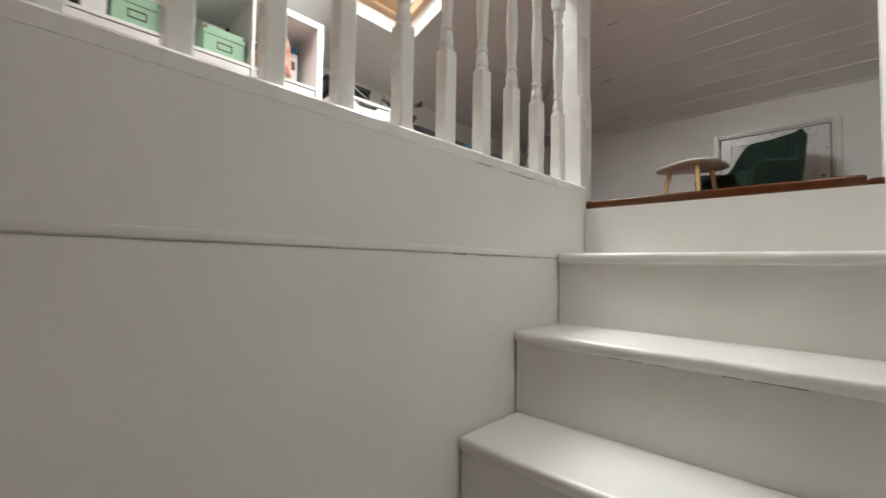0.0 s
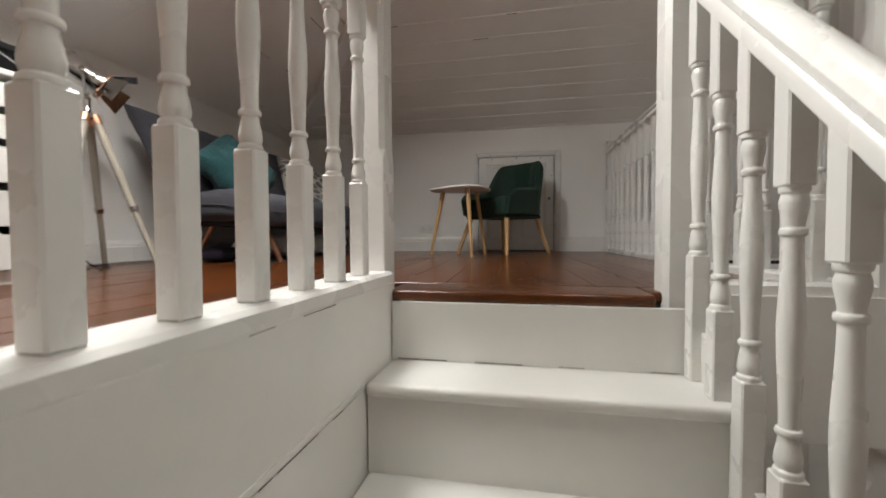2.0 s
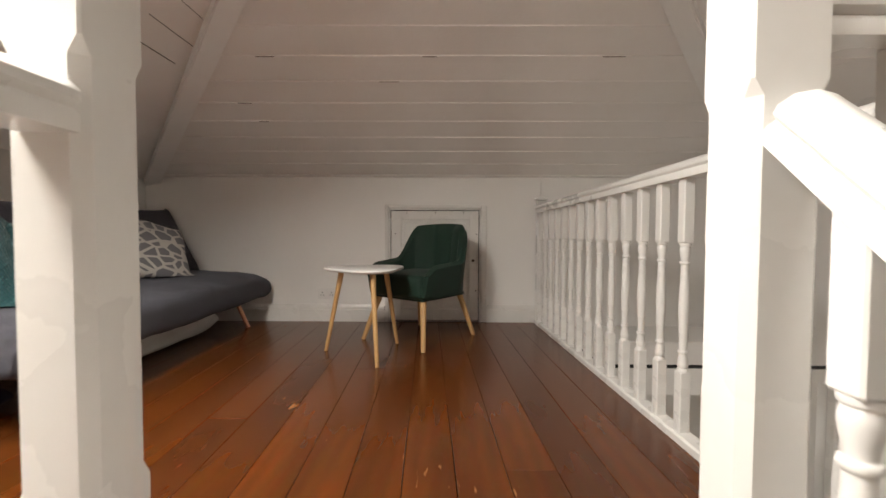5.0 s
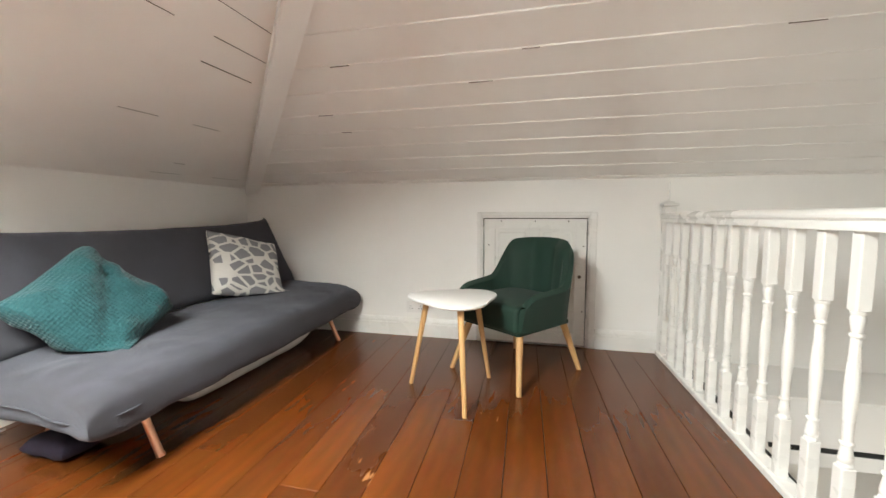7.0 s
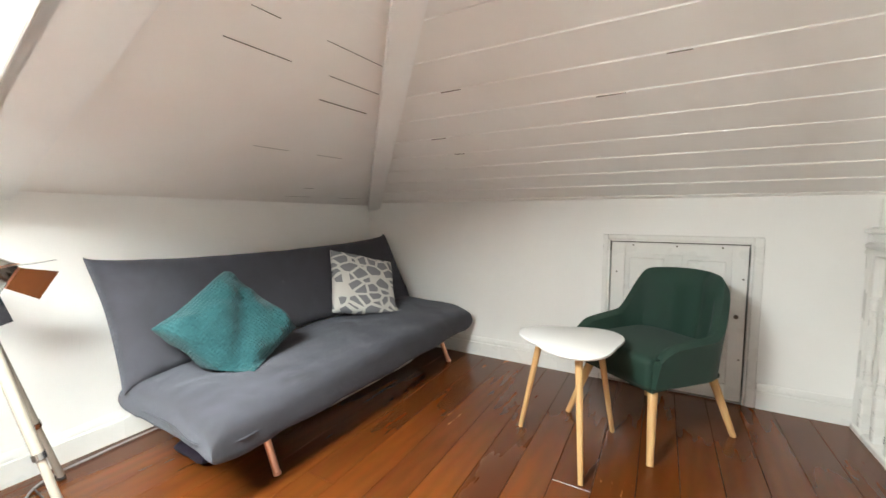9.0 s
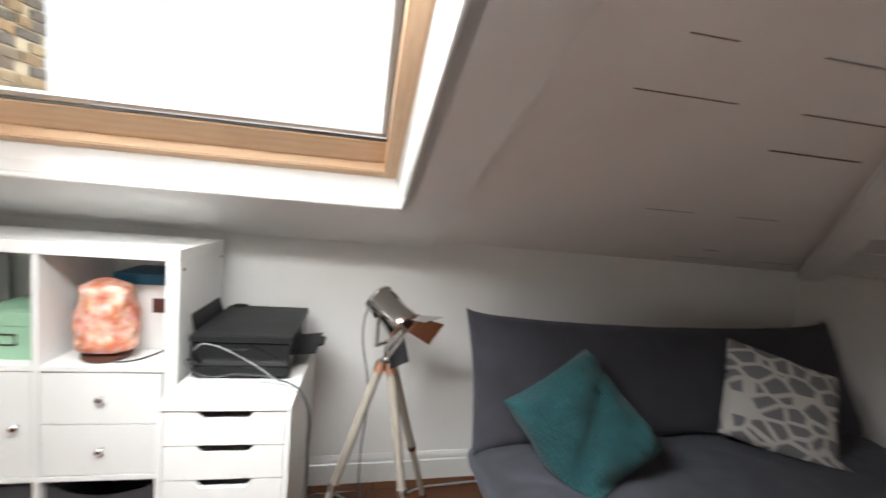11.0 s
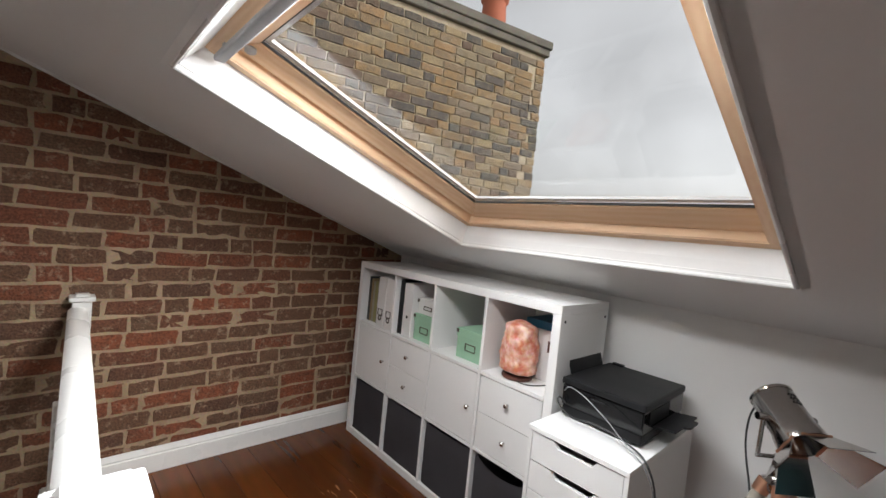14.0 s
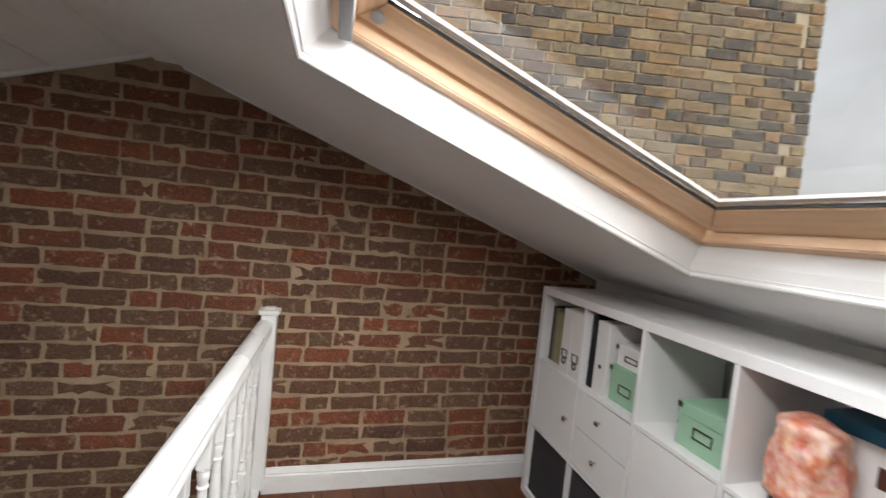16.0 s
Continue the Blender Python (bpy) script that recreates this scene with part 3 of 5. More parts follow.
handrail(bal_well, P0 + Vector((0, 0, 0.895)), P1 + Vector((0, 0, 0.866)))
me_e = baluster_mesh(0.21, 0.645, 0.862)
turn = math.degrees(math.atan2((P1 - P0).y, (P1 - P0).x)) - 90
for i in range(19):
    p = P0.lerp(P1, (2.25 + 0.138 * i - P0.y) / (P1.y - P0.y))
    baluster(me_e, bal_well, p.x, p.y, 0.026, turn)
newel(bal_well, 1.105, FACE_N - 0.036, 0.0, 0.965, 0.034, (0.2, 0.75), "wall_post")

# ---------- trim ----------
def skirting(name, a, b, h=0.135, t=0.018, inward=(0, -1, 0)):
    """Moulded skirting board from a to b, standing on the floor against a wall."""
    a, b, n = Vector(a), Vector(b), Vector(inward)
    z = Vector((0, 0, 1))
    prof = [(0, 0), (t, 0), (t, h * 0.70), (t * 0.72, h * 0.74), (t * 0.85, h * 0.80), (t * 0.5, h * 0.92), (t * 0.3, h), (0, h)]
    bm = bmesh.new()
    prism(bm, [a + n * u + z * v for u, v in prof], b - a)
    return structure(name, bm, GLOSS, "white painted moulded skirting board", "skirting board", True)


skirting("baseboard", (wall_x(FACE_N) - 0.02, FACE_N, 0), (-0.125, FACE_N, 0))
skirting("baseboard", (0.685, FACE_N, 0), (1.07, FACE_N, 0))
skirting("baseboard", (wall_x(1.8), 1.8, 0), (wall_x(FACE_N - 0.02), FACE_N - 0.02, 0), inward=(1, 0.04, 0))
skirting("baseboard", (-1.86, FACE_S + 0.002, 0), (-0.12, FACE_S + 0.002, 0), 0.125, inward=(0, 1, 0))
bm = bmesh.new()
prism(bm, [(-2.0, FACE_S, west_z(-2.0) - DROP - 0.009), (RIDGE_X - 0.06, FACE_S, west_z(RIDGE_X - 0.06) - DROP - 0.009), (RIDGE_X - 0.06, FACE_S, west_z(RIDGE_X - 0.06) - DROP + 0.01), (-2.0, FACE_S, west_z(-2.0) - DROP + 0.01)], (0, 0.016, 0))
structure("trim", bm, GLOSS, "thin white strip where slope meets brick", "trim")
bm = bmesh.new()
prism(bm, [(RIDGE_X + 0.06, FACE_S, east_z(RIDGE_X + 0.06) - 0.016), (FACE_E, FACE_S, east_z(FACE_E) - 0.016), (FACE_E, FACE_S, east_z(FACE_E) + 0.01), (RIDGE_X + 0.06, FACE_S, east_z(RIDGE_X + 0.06) + 0.01)], (0, 0.016, 0))
structure("trim", bm, GLOSS, "thin white strip where slope meets brick", "trim")

# ---------- hatch in the north wall ----------
hatch = tagged(new("door_1"), "small white panelled eaves door in its frame", "door", "", "structure")
bm = bmesh.new()
for s in ((-0.122, -0.092, FACE_N - 0.022, FACE_N, 0, 0.93), (0.638, 0.682, FACE_N - 0.022, FACE_N, 0, 0.93), (-0.092, 0.638, FACE_N - 0.022, FACE_N, 0.902, 0.93)):
    box(bm, *s, bevel=0.007, seg=2)
part("architrave", bm, GLOSS, hatch)
bm = bmesh.new()
for s in ((-0.092, -0.080, FACE_N - 0.012, FACE_N + 0.05, 0, 0.902), (0.626, 0.638, FACE_N - 0.012, FACE_N + 0.05, 0, 0.902), (-0.080, 0.626, FACE_N - 0.012, FACE_N + 0.05, 0.890, 0.902)):
    box(bm, *s)
part("door_lining", bm, GLOSS, hatch)
bm = bmesh.new()
y0, y1 = FACE_N - 0.004, FACE_N + 0.02
for s in ((-0.073, 0.005, y0, y1, 0.012, 0.883), (0.545, 0.619, y0, y1, 0.012, 0.883), (0.240, 0.310, y0, y1, 0.10, 0.815), (0.005, 0.545, y0, y1, 0.815, 0.883), (0.005, 0.545, y0, y1, 0.012, 0.10)):
    box(bm, *s, bevel=0.002)
leaf = part("door_leaf", bm, GLOSS, hatch)
for xa, xb in ((0.005, 0.240), (0.310, 0.545)):
    bm = boxes((xa, xb, FACE_N + 0.012, FACE_N + 0.02, 0.10, 0.815))
    box(bm, xa + 0.022, xb - 0.022, FACE_N + 0.002, FACE_N + 0.014, 0.122, 0.793, 0.008)
    part("door_panel", bm, GLOSS, leaf)
BRASS = material("aged_dark_metal", (0.12, 0.10, 0.08), 0.4, metal=0.9)
part("keyhole", lathe(bmesh.new(), [(0.012, 0), (0.012, 0.004), (0.004, 0.006)], 12, m=between((0.577, FACE_N - 0.003, 0.49), (0.577, FACE_N - 0.02, 0.49))), BRASS, leaf)
for xx, zz in ((-0.04, 0.25), (-0.04, 0.7), (0.60, 0.7), (0.60, 0.25), (0.05, 0.868), (0.28, 0.868), (0.5, 0.868)):
    part("screw", lathe(bmesh.new(), [(0.005, 0), (0.005, 0.002), (0.002, 0.003)], 8, m=between((xx, FACE_N - 0.004, zz), (xx, FACE_N - 0.02, zz))), BRASS, leaf)

# ---------- stairwell below ----------
structure("stairwell_ledge", boxes((1.24, FACE_E, 4.35, FACE_N, -0.40, -0.03), (1.24, FACE_E, 4.335, FACE_N, -0.045, -0.028), bevel=0.003), WALL, "white boxed-in ledge in the stairwell", "ledge")
structure("lower_floor", boxes((-2.2, FACE_E, FACE_S, FACE_N, LOW - 0.1, LOW)), FLOOR, "dark stained floor of the storey below", "floor")
structure("lower_ceiling", boxes((-2.3, -0.11, FACE_S, FACE_N, -0.32, -0.05), (-0.11, 1.24, 2.05, FACE_N, -0.32, -0.05)), WALL, "white ceiling of the storey below", "ceiling")
win = tagged(new("window_2"), "white framed stairwell window", "window", "", "structure")
bm = bmesh.new()
for s in ((FACE_E + 0.06, FACE_E + 0.12, WY0, WY0 + 0.06, WZ0, WZ1), (FACE_E + 0.06, FACE_E + 0.12, WY1 - 0.06, WY1, WZ0, WZ1), (FACE_E + 0.06, FACE_E + 0.12, WY0 + 0.06, WY1 - 0.06, WZ1 - 0.06, WZ1), (FACE_E + 0.06, FACE_E + 0.12, WY0 + 0.06, WY1 - 0.06, WZ0, WZ0 + 0.06), (FACE_E + 0.07, FACE_E + 0.11, 3.52, 3.56, WZ0 + 0.06, WZ1 - 0.06)):
    box(bm, *s, bevel=0.004)
part("window_frame", bm, GLOSS, win)
part("window_sill", boxes((FACE_E - 0.10, FACE_E + 0.06, WY0 - 0.04, WY1 + 0.04, WZ0 - 0.03, WZ0), bevel=0.006), GLOSS, win)
for ya, yb in ((WY0 + 0.06, 3.52), (3.56, WY1 - 0.06)):
    pane = part("pane", boxes((FACE_E + 0.088, FACE_E + 0.094, ya, yb, WZ0 + 0.06, WZ1 - 0.06)), GLASS, win)
    pane.visible_shadow = False
bm = bmesh.new()
rod(bm, (1.26, 3.8, -0.025), (2.46, 3.8, -0.025), 0.010)
lathe(bm, [(0.010, 0), (0.017, 0.004), (0.017, 0.03), (0.012, 0.036)], 12, m=between((2.455, 3.8, -0.025), (2.5, 3.8, -0.025)))
rail = part("curtain_pole", bm, BLACK, None, "", True)
tagged(rail, "thin dark metal pole across the stairwell", "pole")

# ---------- materials of the things ----------
WHITE = material("white_melamine", (0.80, 0.79, 0.775), 0.42, vary=0.04, scale=3, bump=0.03, fine=120)
GREYBOX = material("dark_grey_canvas", (0.105, 0.098, 0.108), 0.9, vary=0.15, scale=5, bump=0.3, fine=300)
SOFA = material("charcoal_woven_fabric", (0.027, 0.0255, 0.032), 0.85, vary=0.35, scale=9, bump=0.8, fine=380, second=(0.040, 0.038, 0.049), sheen=0.14)
SOFA.node_tree.nodes["Principled BSDF"].inputs["Sheen Tint"].default_value = (0.80, 0.85, 1.0, 1)
TEAL = material("teal_waffle_knit", (0.004, 0.052, 0.058), 0.9, vary=0.2, scale=12, bump=0.3, fine=200, sheen=0.1)
VELVET = material("dark_green_velvet", (0.0045, 0.025, 0.016), 0.75, vary=0.3, scale=7, bump=0.15, fine=200, second=(0.006, 0.034, 0.021), sheen=0.05)
BEECH = material("pale_beech", (0.58, 0.36, 0.16), 0.45, vary=0.12, scale=10, bump=0.05, fine=60, second=(0.50, 0.29, 0.12), stretch=(1, 1, 0.1))
COPPER = material("brushed_copper", (0.72, 0.38, 0.25), 0.32, metal=0.9, vary=0.1, bump=0.03)
CHROME = material("polished_chrome", (0.55, 0.53, 0.51), 0.14, metal=1.0, vary=0.05, bump=0.02)
RUST = material("brown_reflector", (0.10, 0.045, 0.03), 0.45, metal=0.5)
PLASTIC = material("black_plastic", (0.011, 0.011, 0.012), 0.5, vary=0.1, bump=0.08, fine=250)
PLASTIC.node_tree.nodes["Principled BSDF"].inputs["Specular IOR Level"].default_value = 0.25
SHINY = material("gloss_black_plastic", (0.008, 0.008, 0.009), 0.12, vary=0.05, bump=0.0)
MINT = material("mint_green_card", (0.32, 0.52, 0.36), 0.65, vary=0.06, bump=0.05)
CARD = material("white_card", (0.74, 0.72, 0.70), 0.7, vary=0.06, bump=0.05)
SALT = material("pink_salt_crystal", (0.58, 0.17, 0.09), 0.45, vary=0.4, scale=30, bump=1.0, fine=45, second=(0.86, 0.62, 0.52), blotch=0.50)
WALNUT = material("dark_wood_base", (0.09, 0.03, 0.018), 0.5)
BLUE = material("blue_printed_card", (0.02, 0.14, 0.25), 0.5)
CORD_W = material("pale_grey_cable", (0.30, 0.30, 0.30), 0.5)
CORD_K = material("dark_cable", (0.04, 0.04, 0.04), 0.5)
PURPLE = material("purple_cloth", (0.012, 0.007, 0.022), 0.9)
TIMBER = material("grey_washed_tripod_wood", (0.34, 0.30, 0.25), 0.45, vary=0.15, scale=8, stretch=(1, 1, 0.1))


def bump_grid(mat, scale):
    """Add a woven waffle relief to a fabric."""
    n, l = mat.node_tree.nodes, mat.node_tree.links
    vor = n.new("ShaderNodeTexVoronoi")
    vor.inputs["Scale"].default_value = scale
    vor.inputs["Randomness"].default_value = 0.15
    co = n.new("ShaderNodeTexCoord")
    l.new(co.outputs["Object"], vor.inputs["Vector"])
    b = n.new("ShaderNodeBump")
    b.inputs["Strength"].default_value, b.inputs["Distance"].default_value = 0.9, 0.006
    l.new(vor.outputs["Distance"], b.inputs["Height"])
    l.new(b.outputs[0], n["Principled BSDF"].inputs["Normal"])


bump_grid(TEAL, 75.0)


def patterned():
    """Pale cloth with grey broken angular patches."""
    m = material("grey_patch_print", (0.60, 0.58, 0.55), 0.85, vary=0.1, bump=0.3, fine=300)
    n, l = m.node_tree.nodes, m.node_tree.links
    co = n.new("ShaderNodeTexCoord")
    mp = n.new("ShaderNodeMapping")
    mp.inputs["Scale"].default_value = (1.0, 1.45, 0.25)
    l.new(co.outputs["Object"], mp.inputs["Vector"])
    v = n.new("ShaderNodeTexVoronoi")
    v.feature = 'DISTANCE_TO_EDGE'
    v.inputs["Scale"].default_value = 10.5
    l.new(mp.outputs[0], v.inputs["Vector"])
    gt = n.new("ShaderNodeMath")
    gt.operation = 'GREATER_THAN'
    gt.inputs[1].default_value = 0.10
    l.new(v.outputs["Distance"], gt.inputs[0])
    mix = n.new("ShaderNodeMix")
    mix.data_type = 'RGBA'
    old = n["Principled BSDF"].inputs["Base Color"].links[0].from_socket
    l.new(gt.outputs[0], mix.inputs[0])
    l.new(old, mix.inputs[6])
    mix.inputs[7].default_value = (0.20, 0.20, 0.215, 1)
    l.new(mix.outputs[2], n["Principled BSDF"].inputs["Base Color"])
    return m


PRINT = patterned()


def pad(L, Wd, T, nu=28, nv=18, pu=6.0, pv=6.0, pinch=0.03, flat=0.0, lump=0.006, seed=0.0, pinch_v=None, full=0.42):
    """A stuffed pad centred at 0: L along x, Wd along y, T thick, with drawn-out corners."""
    bm = bmesh.new()
    sides = []
    for s in (1, -1):
        g = []
        for i in range(nu + 1):
            row = []
            u = -math.cos(math.pi * i / nu)
            for j in range(nv + 1):
                v = -math.cos(math.pi * j / nv)
                h = max(0.0, (1 - abs(u) ** pu) * (1 - abs(v) ** pv)) ** full
                x = u * L / 2 * (1 - pinch * (1 - v * v))
                y = v * Wd / 2 * (1 - (pinch if pinch_v is None else pinch_v) * (1 - u * u) ** 0.42)
                w = noise.noise(Vector((x * 5 + seed, y * 5, s * 3.0))) * lump * (1 if h > 0 else 0)
                w += (abs(noise.noise(Vector((x * 9 - y * 6 + seed, y * 13 + x * 3, s * 7.0)))) - 0.2) * lump * 0.8 * min(1.0, h * 1.5)
                k = (1 - flat) if s < 0 else 1.0
                row.append((x, y, s * h * T / 2 * k + w))
            g.append(row)
        sides.append(g)
    idx = {}
    for si, g in enumerate(sides):
        for i, row in enumerate(g):
            for j, p in enumerate(row):
                edge = i in (0, nu) or j in (0, nv)
                key = (0 if edge else si, i, j)
                if key not in idx:
                    idx[key] = bm.verts.new(p)
        for i in range(nu):
            for j in range(nv):
                q = []
                for a, b in ((i, j), (i + 1, j), (i + 1, j + 1), (i, j + 1)):
                    e = a in (0, nu) or b in (0, nv)
                    q.append(idx[(0 if e else si, a, b)])
                try:
                    bm.faces.new(q if si == 0 else q[::-1])
                except ValueError:
                    pass
    return bm


def bent(bm, m):
    bmesh.ops.transform(bm, matrix=m, verts=bm.verts[:])
    return bm


# ---------- storage unit with cubes ----------
KX, KY, KB = -1.445, 0.30, 0.39
PITCH = 0.351
shelf = thing("shelf_unit", (KX, KY, 0), "white cube shelving unit, four columns wide, against the eaves wall", "shelf unit")
cells_y = [0.04 + PITCH * i for i in range(4)]
cells_z = [0.04 + PITCH * i for i in range(3)]
part("top_board", boxes((-KB, 0, 0, 1.468, 1.077, 1.115), bevel=0.0015), WHITE, shelf)
part("bottom_board", boxes((-KB, 0, 0, 1.468, 0, 0.038), bevel=0.0015), WHITE, shelf)
for ya in (0.0, 1.43):
    side = part("side_board", boxes((-KB, 0, ya, ya + 0.038, 0.0385, 1.0765), bevel=0.0015), WHITE, shelf)
for xx in (-0.03, -0.36):
    part("screw", lathe(bmesh.new(), [(0.006, 0), (0.006, 0.0015)], 10, m=between((xx, 1.468, 1.05), (xx, 1.5, 1.05))), BLACK, shelf)
for i in (1, 2, 3):
    part("divider", boxes((-KB + 0.003, -0.001, cells_y[i] - 0.016, cells_y[i], 0.0385, 1.0765), bevel=0.001), WHITE, shelf)
for r in (1, 2):
    for i in range(4):
        part("shelf_board", boxes((-KB + 0.003, -0.0015, cells_y[i] + 0.0005, cells_y[i] + 0.334, cells_z[r] - 0.016, cells_z[r]), bevel=0.001), WHITE, shelf)
part("back_stop", boxes((-KB + 0.001, -KB + 0.003, 0.04, 1.43, 0.04, 0.725)), WHITE, shelf)


def knob(parent, x, y, z, r=0.011):
    bm = lathe(bmesh.new(), [(r * 0.45, 0), (r * 0.4, 0.010), (r * 0.9, 0.013), (r, 0.018), (r * 0.7, 0.022), (0.001, 0.023)], 12, m=between((x, y, z), (x + 0.03, y, z)))
    return part("knob", bm, CHROME, parent, "small metal knob", True)


for i in (0, 2):
    y0, z0 = cells_y[i], cells_z[1]
    d = part("door", boxes((-0.020, -0.004, y0 + 0.003, y0 + 0.331, z0 + 0.003, z0 + 0.331), bevel=0.001), WHITE, shelf)
    knob(d, -0.004, y0 + 0.295, z0 + 0.165)
for i in (1, 3):
    y0, z0 = cells_y[i], cells_z[1]
    for zz in (0.003, 0.168):
        d = part("drawer", boxes((-0.020, -0.004, y0 + 0.003, y0 + 0.331, z0 + zz, z0 + zz + 0.162), bevel=0.001), WHITE, shelf)
        knob(d, -0.004, y0 + 0.167, z0 + zz + 0.085)


def fabric_bin(y0, droop, lean):
    """A canvas cube bin; its front sags from the rim by droop."""
    t = thing("storage_bin", (KX - 0.02, KY + y0 + 0.167, 0.0385), "dark grey canvas bin in the shelving", "storage bin", "canvas bins in the shelving")
    bm = bmesh.new()
    n = 14
    front, back = [], []
    for i in range(n + 1):
        u = -0.158 + 0.316 * i / n
        col = []
        for j in range(9):
            v = j / 8
            sag = droop * math.sin(math.pi * i / n) ** 0.8 * v ** 3
            ripple = 0.003 * noise.noise(Vector((u * 9, v * 6, y0 * 11))) + lean * v ** 2 * math.sin(math.pi * i / n)
            col.append(bm.verts.new((0.004 + ripple, u, 0.322 * v - sag)))
        front.append(col)
    for a, b in zip(front, front[1:]):
        for j in range(8):
            bm.faces.new((a[j], b[j], b[j + 1], a[j + 1]))
    bmesh.ops.solidify(bm, geom=bm.faces[:], thickness=0.005)
    part("front_panel", bm, GREYBOX, t, "", True)
    part("bin_body", boxes((-0.33, -0.006, -0.158, -0.153, 0, 0.31), (-0.33, -0.006, 0.153, 0.158, 0, 0.31), (-0.33, -0.325, -0.153, 0.153, 0, 0.31), (-0.325, -0.006, -0.153, 0.153, 0, 0.006)), GREYBOX, t)
    return t


for i, (droop, lean) in enumerate(((0.004, 0.0), (0.006, 0.003), (0.006, 0.002), (0.035, 0.012))):
    fabric_bin(cells_y[i], droop, lean)

# things on the open shelves
SZ = cells_z[2] + 0.0005


def magazine_file(y, x=-0.05):
    t = thing("magazine_file", (KX + x, KY + y, SZ), "white magazine file with a metal label holder", "magazine file", "magazine files")
    bm = bmesh.new()
    prism(bm, [(0, 0, 0), (0, 0, 0.30), (-0.08, 0, 0.305), (-0.25, 0, 0.305), (-0.25, 0, 0)], (0, 0.078, 0))
    bmesh.ops.bevel(bm, geom=bm.edges[:], offset=0.002, segments=1, affect='EDGES')
    part("case", bm, CARD, t)
    bm = bmesh.new()
    for s in ((0.0, 0.004, 0.016, 0.062, 0.070, 0.074), (0.0, 0.004, 0.016, 0.062, 0.105, 0.109), (0.0, 0.004, 0.016, 0.020, 0.074, 0.105), (0.0, 0.004, 0.058, 0.062, 0.074, 0.105)):
        box(bm, *s)
    part("label_holder", bm, BRASS, t)
    part("ring", lathe(bmesh.new(), [(0.016, 0), (0.018, 0.002), (0.016, 0.004), (0.010, 0.004), (0.010, 0)], 14, m=between((0.0, 0.039, 0.055), (0.02, 0.039, 0.055)), cap=False), BRASS, t)
    return t


for yy in (0.185, 0.270):
    magazine_file(cells_y[0] + yy - 0.02, -0.012)
book_cols = [((0.03, 0.03, 0.03), 0.28, 0.022), ((0.25, 0.17, 0.08), 0.27, 0.02), ((0.30, 0.27, 0.20), 0.255, 0.018), ((0.28, 0.25, 0.10), 0.26, 0.03), ((0.22, 0.20, 0.19), 0.25, 0.015)]
yb = cells_y[0] + 0.012
for k, (c, h, w) in enumerate(book_cols):
    cover = material("book_cover", c, 0.55, vary=0.2, scale=12)
    b = thing("book", (KX - 0.045, KY + yb, SZ), "upright book with a worn coloured spine", "book", "books on the shelf")
    part("cover", boxes((-0.2, 0, 0, 0.002, 0, h), (-0.2, 0, w - 0.002, w, 0, h), (-0.003, 0, 0.002, w - 0.002, 0, h), bevel=0.0006), cover, b)
    part("pages", boxes((-0.195, -0.004, 0.0025, w - 0.0025, 0.003, h - 0.004)), CARD, b)
    yb += w + 0.003
# second cube: black and white binders, card boxes
t = thing("binder", (KX - 0.03, KY + cells_y[1] + 0.012, SZ), "black ring binder standing upright", "binder", "binders")
part("cover", boxes((-0.28, 0, 0, 0.003, 0, 0.315), (-0.28, 0, 0.032, 0.035, 0, 0.315), (-0.004, 0, 0.003, 0.032, 0, 0.315), bevel=0.001), PLASTIC, t)
part("paper", boxes((-0.27, -0.02, 0.005, 0.03, 0.01, 0.29)), CARD, t)
t = thing("box_file", (KX - 0.03, KY + cells_y[1] + 0.052, SZ), "white box file with a finger hole", "box file", "binders")
part("case", boxes((-0.28, 0, 0, 0.078, 0, 0.30), bevel=0.003, seg=2), CARD, t)
part("finger_hole", lathe(bmesh.new(), [(0.009, 0), (0.009, 0.001)], 14, m=between((0, 0.039, 0.11), (0.02, 0.039, 0.11))), BLACK, t)


def lidded_box(x, y, z, w, d, h, mat, label, name="lidded_box"):
    """A card box with a deeper lid and a framed label on its front."""
    t = thing(name, (x, y, z), label, "storage box", "lidded card boxes")
    part("box_body", boxes((-d, 0, 0, w, 0, h * 0.72), bevel=0.002), mat, t)
    lid = part("lid", boxes((-d - 0.003, 0.003, -0.003, w + 0.003, h * 0.72 - 0.001, h), bevel=0.003, seg=2), mat, t)
    for yy in (-0.004, w - 0.012):
        part("corner_plate", boxes((0.0035, 0.0055, yy, yy + 0.016, h - 0.022, h - 0.004)), BRASS, lid)
    c = w / 2
    bm = bmesh.new()
    for s in ((0, 0.003, c - 0.034, c + 0.034, h * 0.30, h * 0.30 + 0.004), (0, 0.003, c - 0.034, c + 0.034, h * 0.52, h * 0.52 + 0.004), (0, 0.003, c - 0.034, c - 0.030, h * 0.3 + 0.004, h * 0.52), (0, 0.003, c + 0.030, c + 0.034, h * 0.3 + 0.004, h * 0.52)):
        box(bm, *s)
    part("label_frame", bm, BRASS, t)
    return t


lidded_box(KX - 0.045, KY + cells_y[1] + 0.145, SZ, 0.175, 0.25, 0.145, MINT, "mint green card box with a lid and metal label frame")
lidded_box(KX - 0.06, KY + cells_y[1] + 0.15, SZ + 0.1455, 0.165, 0.23, 0.085, CARD, "white card box stacked on the mint one")
lidded_box(KX - 0.05, KY + cells_y[2] + 0.135, SZ, 0.185, 0.26, 0.145, MINT, "mint green card box with a lid and metal label frame")
t = thing("notebook", (KX - 0.30, KY + cells_y[2] + 0.315, SZ), "tall dark notebook at the back of the cube", "book")
part("cover", boxes((-0.03, 0, 0, 0.012, 0, 0.30), bevel=0.001), PLASTIC, t)
